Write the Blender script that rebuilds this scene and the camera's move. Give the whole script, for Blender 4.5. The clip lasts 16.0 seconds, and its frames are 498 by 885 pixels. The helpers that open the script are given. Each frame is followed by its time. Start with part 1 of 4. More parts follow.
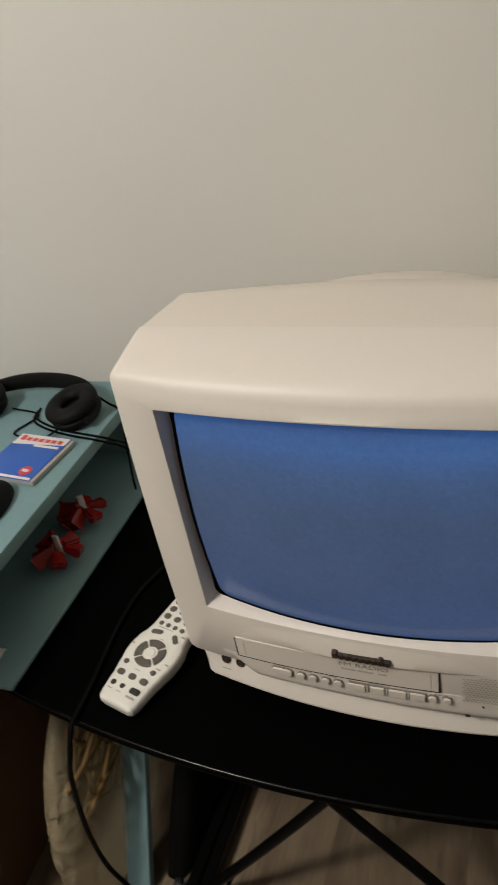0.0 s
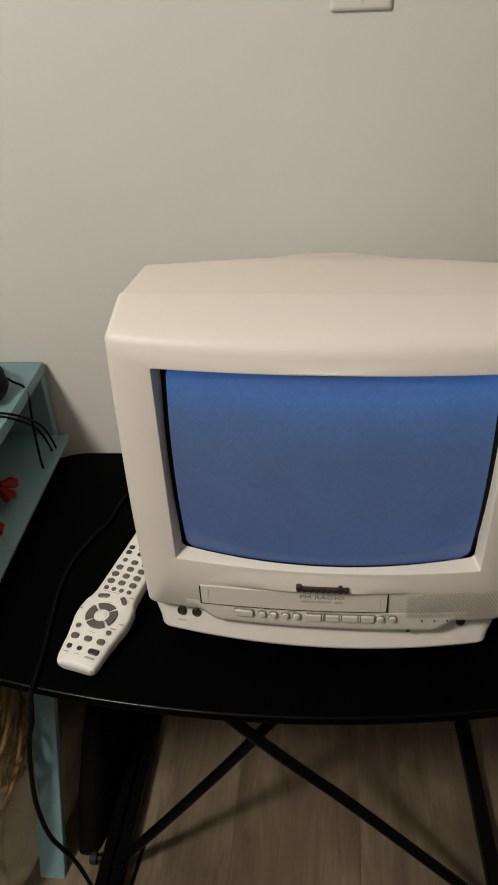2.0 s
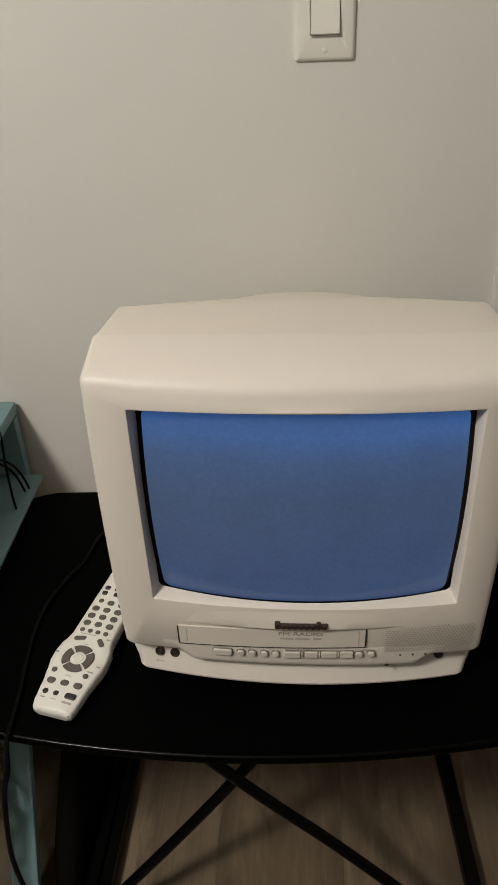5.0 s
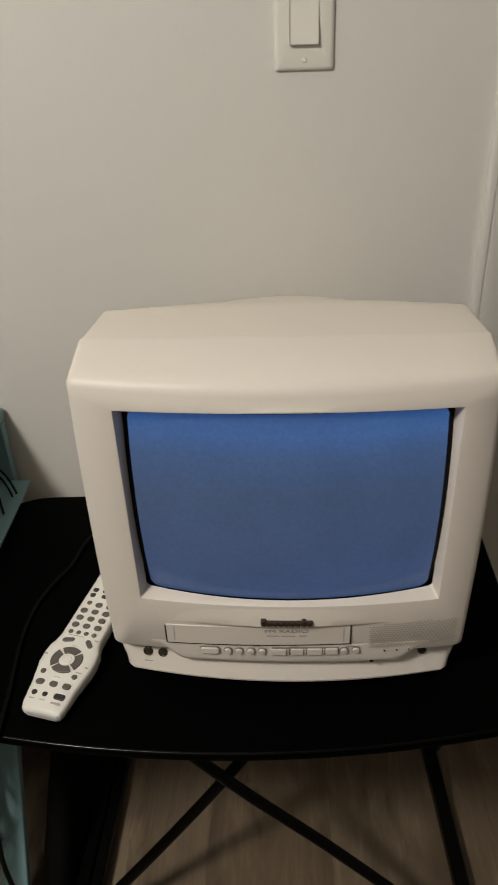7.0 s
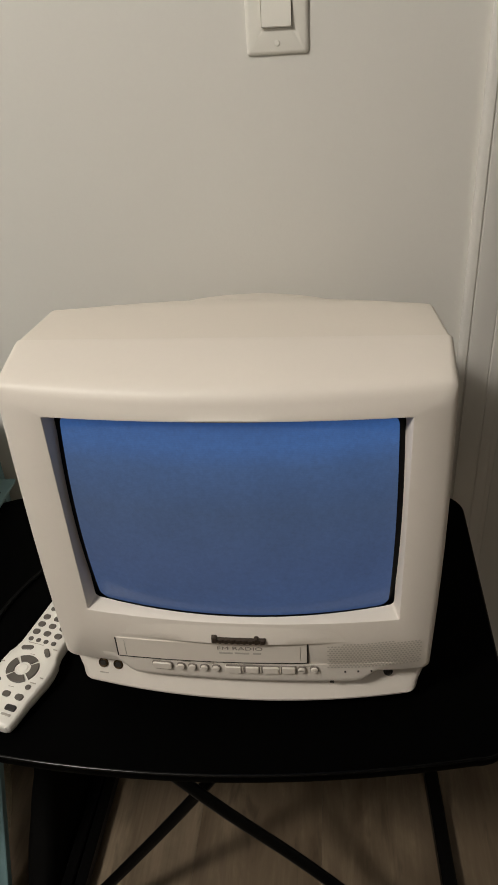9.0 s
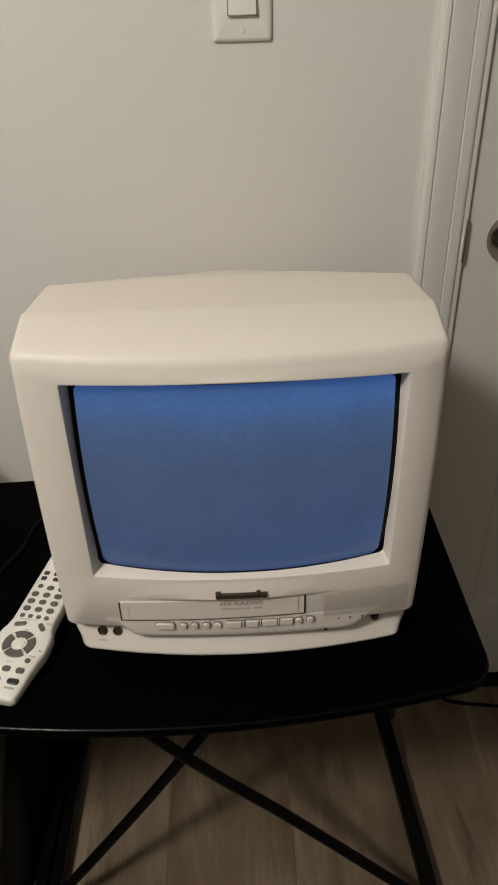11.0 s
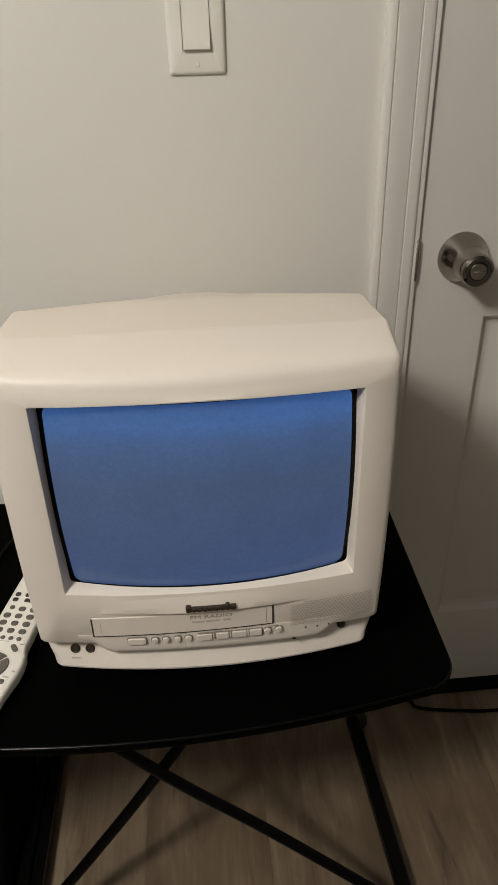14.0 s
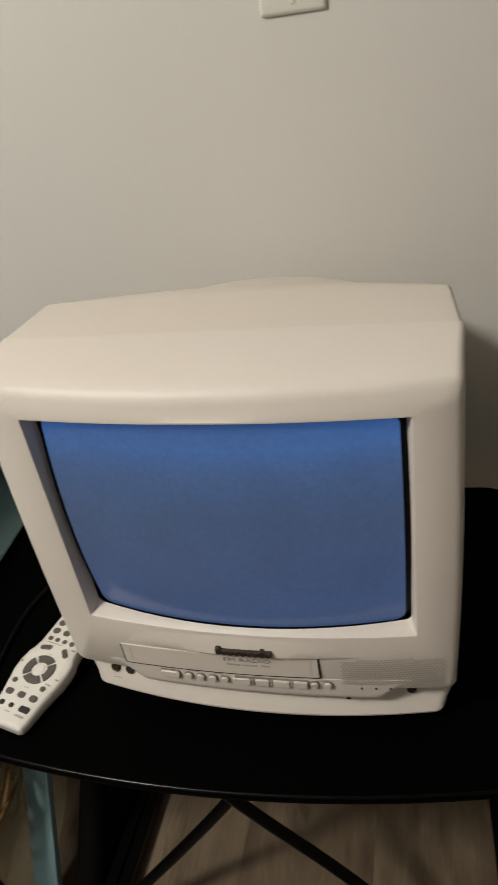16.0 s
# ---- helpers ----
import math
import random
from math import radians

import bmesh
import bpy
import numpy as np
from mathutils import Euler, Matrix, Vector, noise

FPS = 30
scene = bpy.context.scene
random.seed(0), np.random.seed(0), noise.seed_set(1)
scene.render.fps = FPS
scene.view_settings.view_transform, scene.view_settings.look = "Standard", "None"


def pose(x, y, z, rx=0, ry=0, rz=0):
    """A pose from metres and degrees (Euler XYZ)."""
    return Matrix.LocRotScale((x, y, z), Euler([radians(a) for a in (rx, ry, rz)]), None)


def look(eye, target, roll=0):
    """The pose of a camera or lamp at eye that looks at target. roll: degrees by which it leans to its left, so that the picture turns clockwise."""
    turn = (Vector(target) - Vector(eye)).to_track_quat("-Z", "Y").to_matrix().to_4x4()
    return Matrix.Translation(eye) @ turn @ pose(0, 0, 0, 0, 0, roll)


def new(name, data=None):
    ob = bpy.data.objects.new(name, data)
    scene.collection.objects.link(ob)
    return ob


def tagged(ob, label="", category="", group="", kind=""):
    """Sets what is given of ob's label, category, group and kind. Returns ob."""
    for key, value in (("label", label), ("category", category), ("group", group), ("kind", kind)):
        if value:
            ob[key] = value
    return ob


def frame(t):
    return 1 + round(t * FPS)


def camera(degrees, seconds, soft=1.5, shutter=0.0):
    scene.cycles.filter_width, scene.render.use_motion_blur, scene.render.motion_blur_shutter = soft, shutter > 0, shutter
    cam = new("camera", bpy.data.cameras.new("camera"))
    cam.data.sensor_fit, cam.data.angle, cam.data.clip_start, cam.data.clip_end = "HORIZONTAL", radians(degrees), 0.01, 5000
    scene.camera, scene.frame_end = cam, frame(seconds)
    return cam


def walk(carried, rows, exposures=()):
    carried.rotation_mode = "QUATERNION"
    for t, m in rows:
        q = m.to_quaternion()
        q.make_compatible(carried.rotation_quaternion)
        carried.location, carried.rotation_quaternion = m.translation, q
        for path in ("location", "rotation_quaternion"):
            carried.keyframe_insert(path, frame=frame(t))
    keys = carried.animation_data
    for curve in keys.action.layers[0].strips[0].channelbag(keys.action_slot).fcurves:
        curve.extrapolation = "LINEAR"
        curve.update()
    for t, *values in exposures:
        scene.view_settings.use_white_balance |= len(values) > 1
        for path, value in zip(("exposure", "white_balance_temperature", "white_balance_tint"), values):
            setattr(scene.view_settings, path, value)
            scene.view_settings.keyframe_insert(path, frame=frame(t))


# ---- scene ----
cam = camera(37.7, 16.0, soft=1.3, shutter=0.45)
PATH = [
    (0, (0.13, 0.178, 1.243), (-0.6, 1.682, 0.146), -11.2),
    (0.5, (0.079, 0.154, 1.244), (-0.466, 1.701, 0.099), -6.5),
    (1, (-0.036, 0.081, 1.266), (-0.323, 1.7, 0.128), -4.6),
    (1.5, (-0.04, 0.047, 1.262), (-0.118, 1.673, 0.1), -1.7),
    (2, (0.0, 0.071, 1.263), (-0.215, 1.691, 0.11), -2.9),
    (2.5, (0.061, 0.108, 1.258), (-0.302, 1.713, 0.121), -4.2),
    (3, (0.076, 0.124, 1.262), (-0.31, 1.742, 0.151), -4.8),
    (3.5, (0.03, 0.094, 1.268), (-0.242, 1.734, 0.156), -3.7),
    (4, (-0.026, 0.064, 1.275), (-0.154, 1.726, 0.17), -2.7),
    (4.2, (-0.032, 0.058, 1.275), (-0.094, 1.73, 0.18), -1.5),
    (6.3, (0.058, 0.093, 1.261), (-0.243, 1.755, 0.19), -4.5),
    (6.5, (0.04, 0.084, 1.263), (-0.211, 1.748, 0.183), -4.0),
    (7, (0.001, 0.054, 1.271), (-0.105, 1.744, 0.207), -2.4),
    (7.5, (0.002, 0.046, 1.268), (-0.04, 1.735, 0.196), -1.9),
    (8, (0.035, 0.073, 1.265), (-0.071, 1.757, 0.193), -2.9),
    (8.5, (0.082, 0.095, 1.26), (-0.138, 1.773, 0.193), -3.8),
    (8.7, (0.096, 0.106, 1.258), (-0.154, 1.774, 0.183), -4.2),
    (10.8, (-0.014, 0.031, 1.26), (0.048, 1.709, 0.174), -1.2),
    (11, (-0.001, 0.047, 1.258), (0.034, 1.719, 0.161), -1.5),
    (11.5, (0.068, 0.091, 1.253), (-0.016, 1.766, 0.165), -2.9),
    (12, (0.114, 0.118, 1.253), (-0.144, 1.795, 0.195), -3.9),
    (12.5, (0.109, 0.122, 1.254), (-0.204, 1.789, 0.194), -3.7),
    (13, (0.058, 0.09, 1.263), (-0.107, 1.77, 0.191), -3.4),
    (13.5, (0.012, 0.045, 1.273), (0.082, 1.742, 0.216), -1.8),
    (14, (0.002, 0.024, 1.27), (0.126, 1.718, 0.213), -1.5),
    (14.5, (0.042, 0.069, 1.265), (0.033, 1.742, 0.169), -2.5),
    (15, (0.139, 0.134, 1.251), (-0.056, 1.793, 0.151), -6.0),
    (15.5, (0.194, 0.175, 1.232), (-0.207, 1.783, 0.113), -8.6),
    (16, (0.166, 0.168, 1.238), (-0.327, 1.763, 0.136), -9.6),
]
walk(cam, [(t, look(eye, target, roll)) for t, eye, target, roll in PATH],
     [(0.0, 0.03), (1.0, 0.0), (2.0, 0.06), (4.0, 0.0), (7.0, -0.02), (11.5, 0.06), (13.0, 0.0), (14.0, 0.15), (15.0, 0.12), (16.0, 0.08)])

# ---- world, light, exposure ----
WALL_Y = 1.033
world = bpy.data.worlds.new("world")
scene.world = world
world.use_nodes = True
world.node_tree.nodes["Background"].inputs[0].default_value = (0.9, 0.95, 1.0, 1)
world.node_tree.nodes["Background"].inputs[1].default_value = 0.0


def lamp(name, place, watts, radius, colour):
    data = bpy.data.lights.new(name, "POINT")
    data.energy, data.shadow_soft_size, data.color = watts, radius, colour
    ob = new(name, data)
    ob.location = place
    return ob


lamp("ceiling_lamp", (-0.97, -0.46, 2.34), 100, 0.16, (0.995, 0.945, 0.864))
scene.view_settings.exposure = 0.0


# ---- materials ----
def material(name, colour, rough=0.5, metal=0.0, vary=0.08, scale=6.0, grain=0.03, grain_scale=220.0, bump=0.15, bump_scale=400.0,
             coat=0.0, random_tint=0.0, bump_dist=0.0004, shine=0.5):
    m = bpy.data.materials.new(name)
    m.use_nodes = True
    nt = m.node_tree
    n, l = nt.nodes, nt.links
    b = n["Principled BSDF"]
    b.inputs["Metallic"].default_value = metal
    b.inputs["Coat Weight"].default_value = coat
    b.inputs["Specular IOR Level"].default_value = shine
    tc = n.new("ShaderNodeTexCoord")
    big = n.new("ShaderNodeTexNoise")
    big.inputs["Scale"].default_value, big.inputs["Detail"].default_value = scale, 4
    fine = n.new("ShaderNodeTexNoise")
    fine.inputs["Scale"].default_value, fine.inputs["Detail"].default_value = grain_scale, 3
    for t in (big, fine):
        l.new(tc.outputs["Object"], t.inputs["Vector"])
    dark = [c * (1 - vary) for c in colour]
    light = [min(1, c * (1 + vary)) for c in colour]
    mix = n.new("ShaderNodeMix")
    mix.data_type = "RGBA"
    mix.inputs["A"].default_value, mix.inputs["B"].default_value = (*dark, 1), (*light, 1)
    l.new(big.outputs["Fac"], mix.inputs["Factor"])
    hsv = n.new("ShaderNodeHueSaturation")
    l.new(mix.outputs["Result"], hsv.inputs["Color"])
    ramp = n.new("ShaderNodeMapRange")
    ramp.inputs["To Min"].default_value, ramp.inputs["To Max"].default_value = 1 - grain, 1 + grain
    l.new(fine.outputs["Fac"], ramp.inputs["Value"])
    value = ramp.outputs["Result"]
    if random_tint:
        info = n.new("ShaderNodeObjectInfo")
        r2 = n.new("ShaderNodeMapRange")
        r2.inputs["To Min"].default_value, r2.inputs["To Max"].default_value = 1 - random_tint, 1 + random_tint
        l.new(info.outputs["Random"], r2.inputs["Value"])
        mul = n.new("ShaderNodeMath")
        mul.operation = "MULTIPLY"
        l.new(value, mul.inputs[0])
        l.new(r2.outputs["Result"], mul.inputs[1])
        value = mul.outputs["Value"]
    l.new(value, hsv.inputs["Value"])
    l.new(hsv.outputs["Color"], b.inputs["Base Color"])
    rr = n.new("ShaderNodeMapRange")
    rr.inputs["To Min"].default_value, rr.inputs["To Max"].default_value = max(0.02, rough - 0.08), min(1, rough + 0.08)
    l.new(big.outputs["Fac"], rr.inputs["Value"])
    l.new(rr.outputs["Result"], b.inputs["Roughness"])
    if bump:
        bt = n.new("ShaderNodeTexNoise")
        bt.inputs["Scale"].default_value, bt.inputs["Detail"].default_value = bump_scale, 3
        l.new(tc.outputs["Object"], bt.inputs["Vector"])
        bp = n.new("ShaderNodeBump")
        bp.inputs["Strength"].default_value, bp.inputs["Distance"].default_value = bump, bump_dist
        l.new(bt.outputs["Fac"], bp.inputs["Height"])
        l.new(bp.outputs["Normal"], b.inputs["Normal"])
    return m


def wood_floor():
    m = bpy.data.materials.new("laminate_oak")
    m.use_nodes = True
    n, l = m.node_tree.nodes, m.node_tree.links
    b = n["Principled BSDF"]
    tc, info = n.new("ShaderNodeTexCoord"), n.new("ShaderNodeObjectInfo")
    off = n.new("ShaderNodeVectorMath")
    off.operation = "MULTIPLY_ADD"
    off.inputs[1].default_value, off.inputs[2].default_value = (1, 1, 1), (0, 0, 0)
    comb = n.new("ShaderNodeCombineXYZ")
    mul = n.new("ShaderNodeMath")
    mul.operation = "MULTIPLY"
    mul.inputs[1].default_value = 37.0
    l.new(info.outputs["Random"], mul.inputs[0])
    for k in ("X", "Y", "Z"):
        l.new(mul.outputs[0], comb.inputs[k])
    l.new(tc.outputs["Object"], off.inputs[0])
    l.new(comb.outputs[0], off.inputs[2])

    def streak(sx, sy, detail, rough):
        mp = n.new("ShaderNodeMapping")
        mp.inputs["Scale"].default_value = (sx, sy, 1)
        l.new(off.outputs[0], mp.inputs["Vector"])
        t = n.new("ShaderNodeTexNoise")
        t.inputs["Scale"].default_value, t.inputs["Detail"].default_value, t.inputs["Roughness"].default_value = 1.0, detail, rough
        t.inputs["Distortion"].default_value = 0.6
        l.new(mp.outputs[0], t.inputs["Vector"])
        return t
    broad, fine, knots = streak(12, 2.6, 7, 0.64), streak(170, 5, 4, 0.6), streak(34, 6, 3, 0.55)
    cr = n.new("ShaderNodeValToRGB")
    e = cr.color_ramp.elements
    e[0].position, e[0].color = 0.28, (0.082, 0.055, 0.033, 1)
    e[1].position, e[1].color = 0.74, (0.325, 0.250, 0.169, 1)
    mid = cr.color_ramp.elements.new(0.5)
    mid.color = (0.157, 0.115, 0.074, 1)
    add = n.new("ShaderNodeMix")
    add.data_type = "FLOAT"
    add.inputs["Factor"].default_value = 0.15
    l.new(broad.outputs["Fac"], add.inputs["A"])
    l.new(fine.outputs["Fac"], add.inputs["B"])
    l.new(add.outputs["Result"], cr.inputs["Fac"])
    kr = n.new("ShaderNodeMapRange")
    kr.inputs["From Min"].default_value, kr.inputs["From Max"].default_value = 0.27, 0.40
    kr.inputs["To Min"].default_value = 0.55
    l.new(knots.outputs["Fac"], kr.inputs["Value"])
    tint = n.new("ShaderNodeMapRange")
    tint.inputs["To Min"].default_value, tint.inputs["To Max"].default_value = 0.92, 1.08
    l.new(info.outputs["Random"], tint.inputs["Value"])
    mm = n.new("ShaderNodeMath")
    mm.operation = "MULTIPLY"
    l.new(kr.outputs["Result"], mm.inputs[0])
    l.new(tint.outputs["Result"], mm.inputs[1])
    hsv = n.new("ShaderNodeHueSaturation")
    l.new(cr.outputs["Color"], hsv.inputs["Color"])
    l.new(mm.outputs[0], hsv.inputs["Value"])
    l.new(hsv.outputs["Color"], b.inputs["Base Color"])
    b.inputs["Roughness"].default_value = 0.42
    bp = n.new("ShaderNodeBump")
    bp.inputs["Strength"].default_value, bp.inputs["Distance"].default_value = 0.25, 0.0005
    l.new(fine.outputs["Fac"], bp.inputs["Height"])
    l.new(bp.outputs["Normal"], b.inputs["Normal"])
    return m


def blue_screen():
    m = bpy.data.materials.new("lit_phosphor_screen")
    m.use_nodes = True
    n, l = m.node_tree.nodes, m.node_tree.links
    b = n["Principled BSDF"]
    b.inputs["Base Color"].default_value = (0.03, 0.034, 0.036, 1)
    b.inputs["Roughness"].default_value = 0.22
    b.inputs["Specular IOR Level"].default_value = 0.22
    tc = n.new("ShaderNodeTexCoord")
    sep = n.new("ShaderNodeSeparateXYZ")
    l.new(tc.outputs["Generated"], sep.inputs[0])
    cr = n.new("ShaderNodeValToRGB")
    e = cr.color_ramp.elements
    e[0].position, e[0].color = 0.0, (0.034, 0.064, 0.152, 1)
    e[1].position, e[1].color = 1.0, (0.020, 0.058, 0.180, 1)
    for p, c in ((0.30, (0.039, 0.067, 0.150)), (0.60, (0.041, 0.071, 0.148)), (0.80, (0.042, 0.086, 0.200)), (0.90, (0.040, 0.105, 0.285)), (0.955, (0.036, 0.098, 0.275))):
        cr.color_ramp.elements.new(p).color = (*c, 1)
    l.new(sep.outputs["Z"], cr.inputs["Fac"])
    # soft blotches and the fine weave of the phosphor lines
    blot = n.new("ShaderNodeTexNoise")
    blot.inputs["Scale"].default_value, blot.inputs["Detail"].default_value = 16, 5
    l.new(tc.outputs["Object"], blot.inputs["Vector"])
    wave = n.new("ShaderNodeTexWave")
    wave.wave_type, wave.bands_direction = "BANDS", "Z"
    wave.inputs["Scale"].default_value, wave.inputs["Distortion"].default_value = 190, 0.4
    l.new(tc.outputs["Object"], wave.inputs["Vector"])
    hiss = n.new("ShaderNodeTexNoise")
    hiss.inputs["Scale"].default_value, hiss.inputs["Detail"].default_value, hiss.inputs["Roughness"].default_value = 210, 5, 0.75
    l.new(tc.outputs["Object"], hiss.inputs["Vector"])
    r1, r2, r3 = (n.new("ShaderNodeMapRange") for _ in range(3))
    for r, src, a, z in ((r1, blot, 0.72, 1.06), (r2, wave, 0.98, 1.02), (r3, hiss, 0.68, 1.30)):
        r.inputs["To Min"].default_value, r.inputs["To Max"].default_value = a, z
        l.new(src.outputs["Fac"], r.inputs["Value"])
    m1, m2 = n.new("ShaderNodeMath"), n.new("ShaderNodeMath")
    m1.operation = m2.operation = "MULTIPLY"
    l.new(r1.outputs[0], m1.inputs[0])
    l.new(r2.outputs[0], m1.inputs[1])
    l.new(m1.outputs[0], m2.inputs[0])
    l.new(r3.outputs[0], m2.inputs[1])
    l.new(cr.outputs["Color"], b.inputs["Emission Color"])
    l.new(m2.outputs[0], b.inputs["Emission Strength"])
    return m


def clear_film():
    m = bpy.data.materials.new("clear_plastic_film")
    m.use_nodes = True
    n, l = m.node_tree.nodes, m.node_tree.links
    b = n["Principled BSDF"]
    b.inputs["Base Color"].default_value = (0.60, 0.50, 0.32, 1)
    b.inputs["Roughness"].default_value = 0.16
    b.inputs["Specular IOR Level"].default_value = 0.9
    tc, nz, bp = n.new("ShaderNodeTexCoord"), n.new("ShaderNodeTexNoise"), n.new("ShaderNodeBump")
    nz.inputs["Scale"].default_value, nz.inputs["Detail"].default_value, nz.inputs["Distortion"].default_value = 11, 5, 2.0
    mp = n.new("ShaderNodeMapping")
    mp.inputs["Rotation"].default_value, mp.inputs["Scale"].default_value = (0.5, 0.3, 0.0), (1.0, 0.8, 2.0)
    bp.inputs["Strength"].default_value, bp.inputs["Distance"].default_value = 1.0, 0.013
    l.new(tc.outputs["Object"], mp.inputs["Vector"])
    l.new(mp.outputs[0], nz.inputs["Vector"])
    l.new(nz.outputs["Fac"], bp.inputs["Height"])
    l.new(bp.outputs["Normal"], b.inputs["Normal"])
    tr = n.new("ShaderNodeBsdfTransparent")
    mx = n.new("ShaderNodeMixShader")
    mx.inputs[0].default_value = 0.44
    l.new(tr.outputs[0], mx.inputs[1])
    l.new(b.outputs[0], mx.inputs[2])
    l.new(mx.outputs[0], n["Material Output"].inputs["Surface"])
    return m


WALL_PAINT = material("wall_paint", (0.66, 0.642, 0.595), 0.6, vary=0.025, scale=2.2, grain=0.012, bump=0.25, bump_scale=320, bump_dist=0.0006)
# for the unseen west wall: far below the wall paint, to cut bounced light
LOW_BOUNCE_WALL = material("low_bounce_wall", (0.13, 0.124, 0.115), 0.7, vary=0.03, scale=2.2, grain=0.012)
# unseen south and east walls: grey chosen for how much fill they bounce
BOUNCE_WALL = material("bounce_wall", (0.28, 0.27, 0.255), 0.6, vary=0.02, scale=2.2, grain=0.012)
# unseen ceiling: darkened so that less light bounces down
BOUNCE_CEILING = material("bounce_ceiling", (0.31, 0.30, 0.285), 0.8, vary=0.02, scale=2, grain=0.01)
TRIM_PAINT = material("trim_paint", (0.66, 0.64, 0.60), 0.36, vary=0.03, scale=7, grain=0.01, bump=0.08, bump_scale=120)
DOOR_PAINT = material("door_paint", (0.60, 0.585, 0.545), 0.4, vary=0.03, scale=5, grain=0.012, bump=0.2, bump_scale=180)
SWITCH_PLASTIC = material("switch_plastic", (0.74, 0.715, 0.65), 0.32, vary=0.015, scale=8, grain=0.005, bump=0)
GAP_DARK = material("dark_gap", (0.03, 0.025, 0.02), 0.9, bump=0)
NICKEL = material("satin_nickel", (0.29, 0.262, 0.23), 0.14, metal=1.0, vary=0.05, scale=30, grain=0.03, bump=0.05, bump_scale=500)
STEEL = material("bright_steel", (0.6, 0.58, 0.55), 0.25, metal=1.0, bump=0)
FLOOR_WOOD = wood_floor()
UNDERLAY = material("floor_underlay", (0.05, 0.04, 0.03), 0.9, bump=0)
TABLE_BLACK = material("table_black_laminate", (0.0009, 0.0009, 0.0009), 0.55, vary=0.25, scale=9, grain=0.15, bump=0.3, bump_scale=700, shine=0.015)
TABLE_EDGE = material("table_edge_band", (0.0012, 0.0012, 0.0012), 0.20, vary=0.4, scale=25, grain=0.3, bump=0.1, shine=0.22)
STEEL_BLACK = material("black_powder_coat", (0.0014, 0.0013, 0.0012), 0.38, vary=0.15, scale=30, grain=0.1, bump=0.2, bump_scale=900, shine=0.14)
RUBBER = material("black_rubber", (0.012, 0.012, 0.012), 0.7, vary=0.1, scale=40, bump=0.1)
CORD = material("black_cord", (0.0025, 0.0025, 0.0025), 0.5, bump=0, shine=0.08)
TEAL = material("teal_paint", (0.180, 0.300, 0.320), 0.58, vary=0.10, scale=14, grain=0.05, grain_scale=160, bump=0.35, bump_scale=160, bump_dist=0.0005)
SHELL = material("cream_tv_plastic", (0.725, 0.668, 0.600), 0.46, vary=0.025, scale=9, grain=0.012, bump=0.22, bump_scale=1100, bump_dist=0.0003)
SHELL_BACK = material("cream_tv_back_plastic", (0.692, 0.634, 0.558), 0.5, vary=0.03, scale=8, grain=0.012, bump=0.3, bump_scale=1000, bump_dist=0.0003)
FLAP = material("cream_flap_plastic", (0.69, 0.632, 0.562), 0.4, vary=0.02, scale=12, grain=0.01, bump=0.1, bump_scale=1100)
TUBE_BLACK = material("tube_border_black", (0.004, 0.004, 0.0045), 0.35, bump=0, shine=0.12)
HOLE = material("dark_hole", (0.02, 0.016, 0.012), 0.7, bump=0)
BADGE = material("badge_bronze_grey", (0.050, 0.036, 0.026), 0.4, metal=0.3, bump=0)
PRINT = material("grey_print", (0.21, 0.185, 0.16), 0.6, bump=0)
PRINT_FAINT = material("faint_grey_print", (0.42, 0.385, 0.335), 0.6, bump=0)
GRILLE = material("grille_shade", (0.50, 0.455, 0.40), 0.6, bump=0)
BRASS = material("old_brass_jack", (0.10, 0.062, 0.030), 0.4, metal=0.8, bump=0)
SCREEN = blue_screen()
REMOTE_WHITE = material("remote_white_plastic", (0.77, 0.745, 0.69), 0.38, vary=0.02, scale=15, grain=0.01, bump=0.15, bump_scale=1200)
KEY_GREY = material("remote_key_grey", (0.10, 0.087, 0.075), 0.5, vary=0.08, scale=90, bump=0.1)
KEY_BLACK = material("remote_key_black", (0.02, 0.018, 0.017), 0.45, bump=0)
HEADPHONE = material("headphone_black", (0.005, 0.0048, 0.0048), 0.62, vary=0.2, scale=40, grain=0.1, bump=0.4, bump_scale=500, shine=0.15)
COVER_BLUE = material("cover_blue", (0.02, 0.105, 0.46), 0.35, vary=0.06, scale=25, bump=0)
COVER_WHITE = material("cover_white", (0.72, 0.68, 0.66), 0.4, bump=0)
COVER_RED = material("cover_red", (0.58, 0.05, 0.05), 0.4, bump=0)
PAPER = material("paper_edge_grey", (0.40, 0.385, 0.36), 0.7, vary=0.15, scale=60, bump=0)
RED_GLOSS = material("red_gloss_plastic", (0.30, 0.013, 0.010), 0.25, vary=0.2, scale=40, bump=0)
CARDBOARD = material("brown_cardboard", (0.080, 0.036, 0.014), 0.75, vary=0.15, scale=14, grain=0.06, bump=0.2)
STRAW = material("tan_rope", (0.21, 0.125, 0.040), 0.7, vary=0.25, scale=60, grain=0.1, bump=0.5, bump_scale=300)
FILM = clear_film()
BLACK_CLOTH = material("black_cloth", (0.0035, 0.0033, 0.003), 0.8, vary=0.2, scale=30, grain=0.15, bump=0.5, bump_scale=500, shine=0.08)


# ---- mesh helpers ----
def finish(bm, angle=32):
    bmesh.ops.recalc_face_normals(bm, faces=bm.faces)
    for f in bm.faces:
        f.smooth = True
    for e in bm.edges:
        e.smooth = len(e.link_faces) == 2 and e.calc_face_angle(9) < radians(angle)


def link(name, bm, mat, angle=32):
    finish(bm, angle)
    me = bpy.data.meshes.new(name)
    bm.to_mesh(me)
    bm.free()
    me.materials.append(mat)
    return new(name, me)


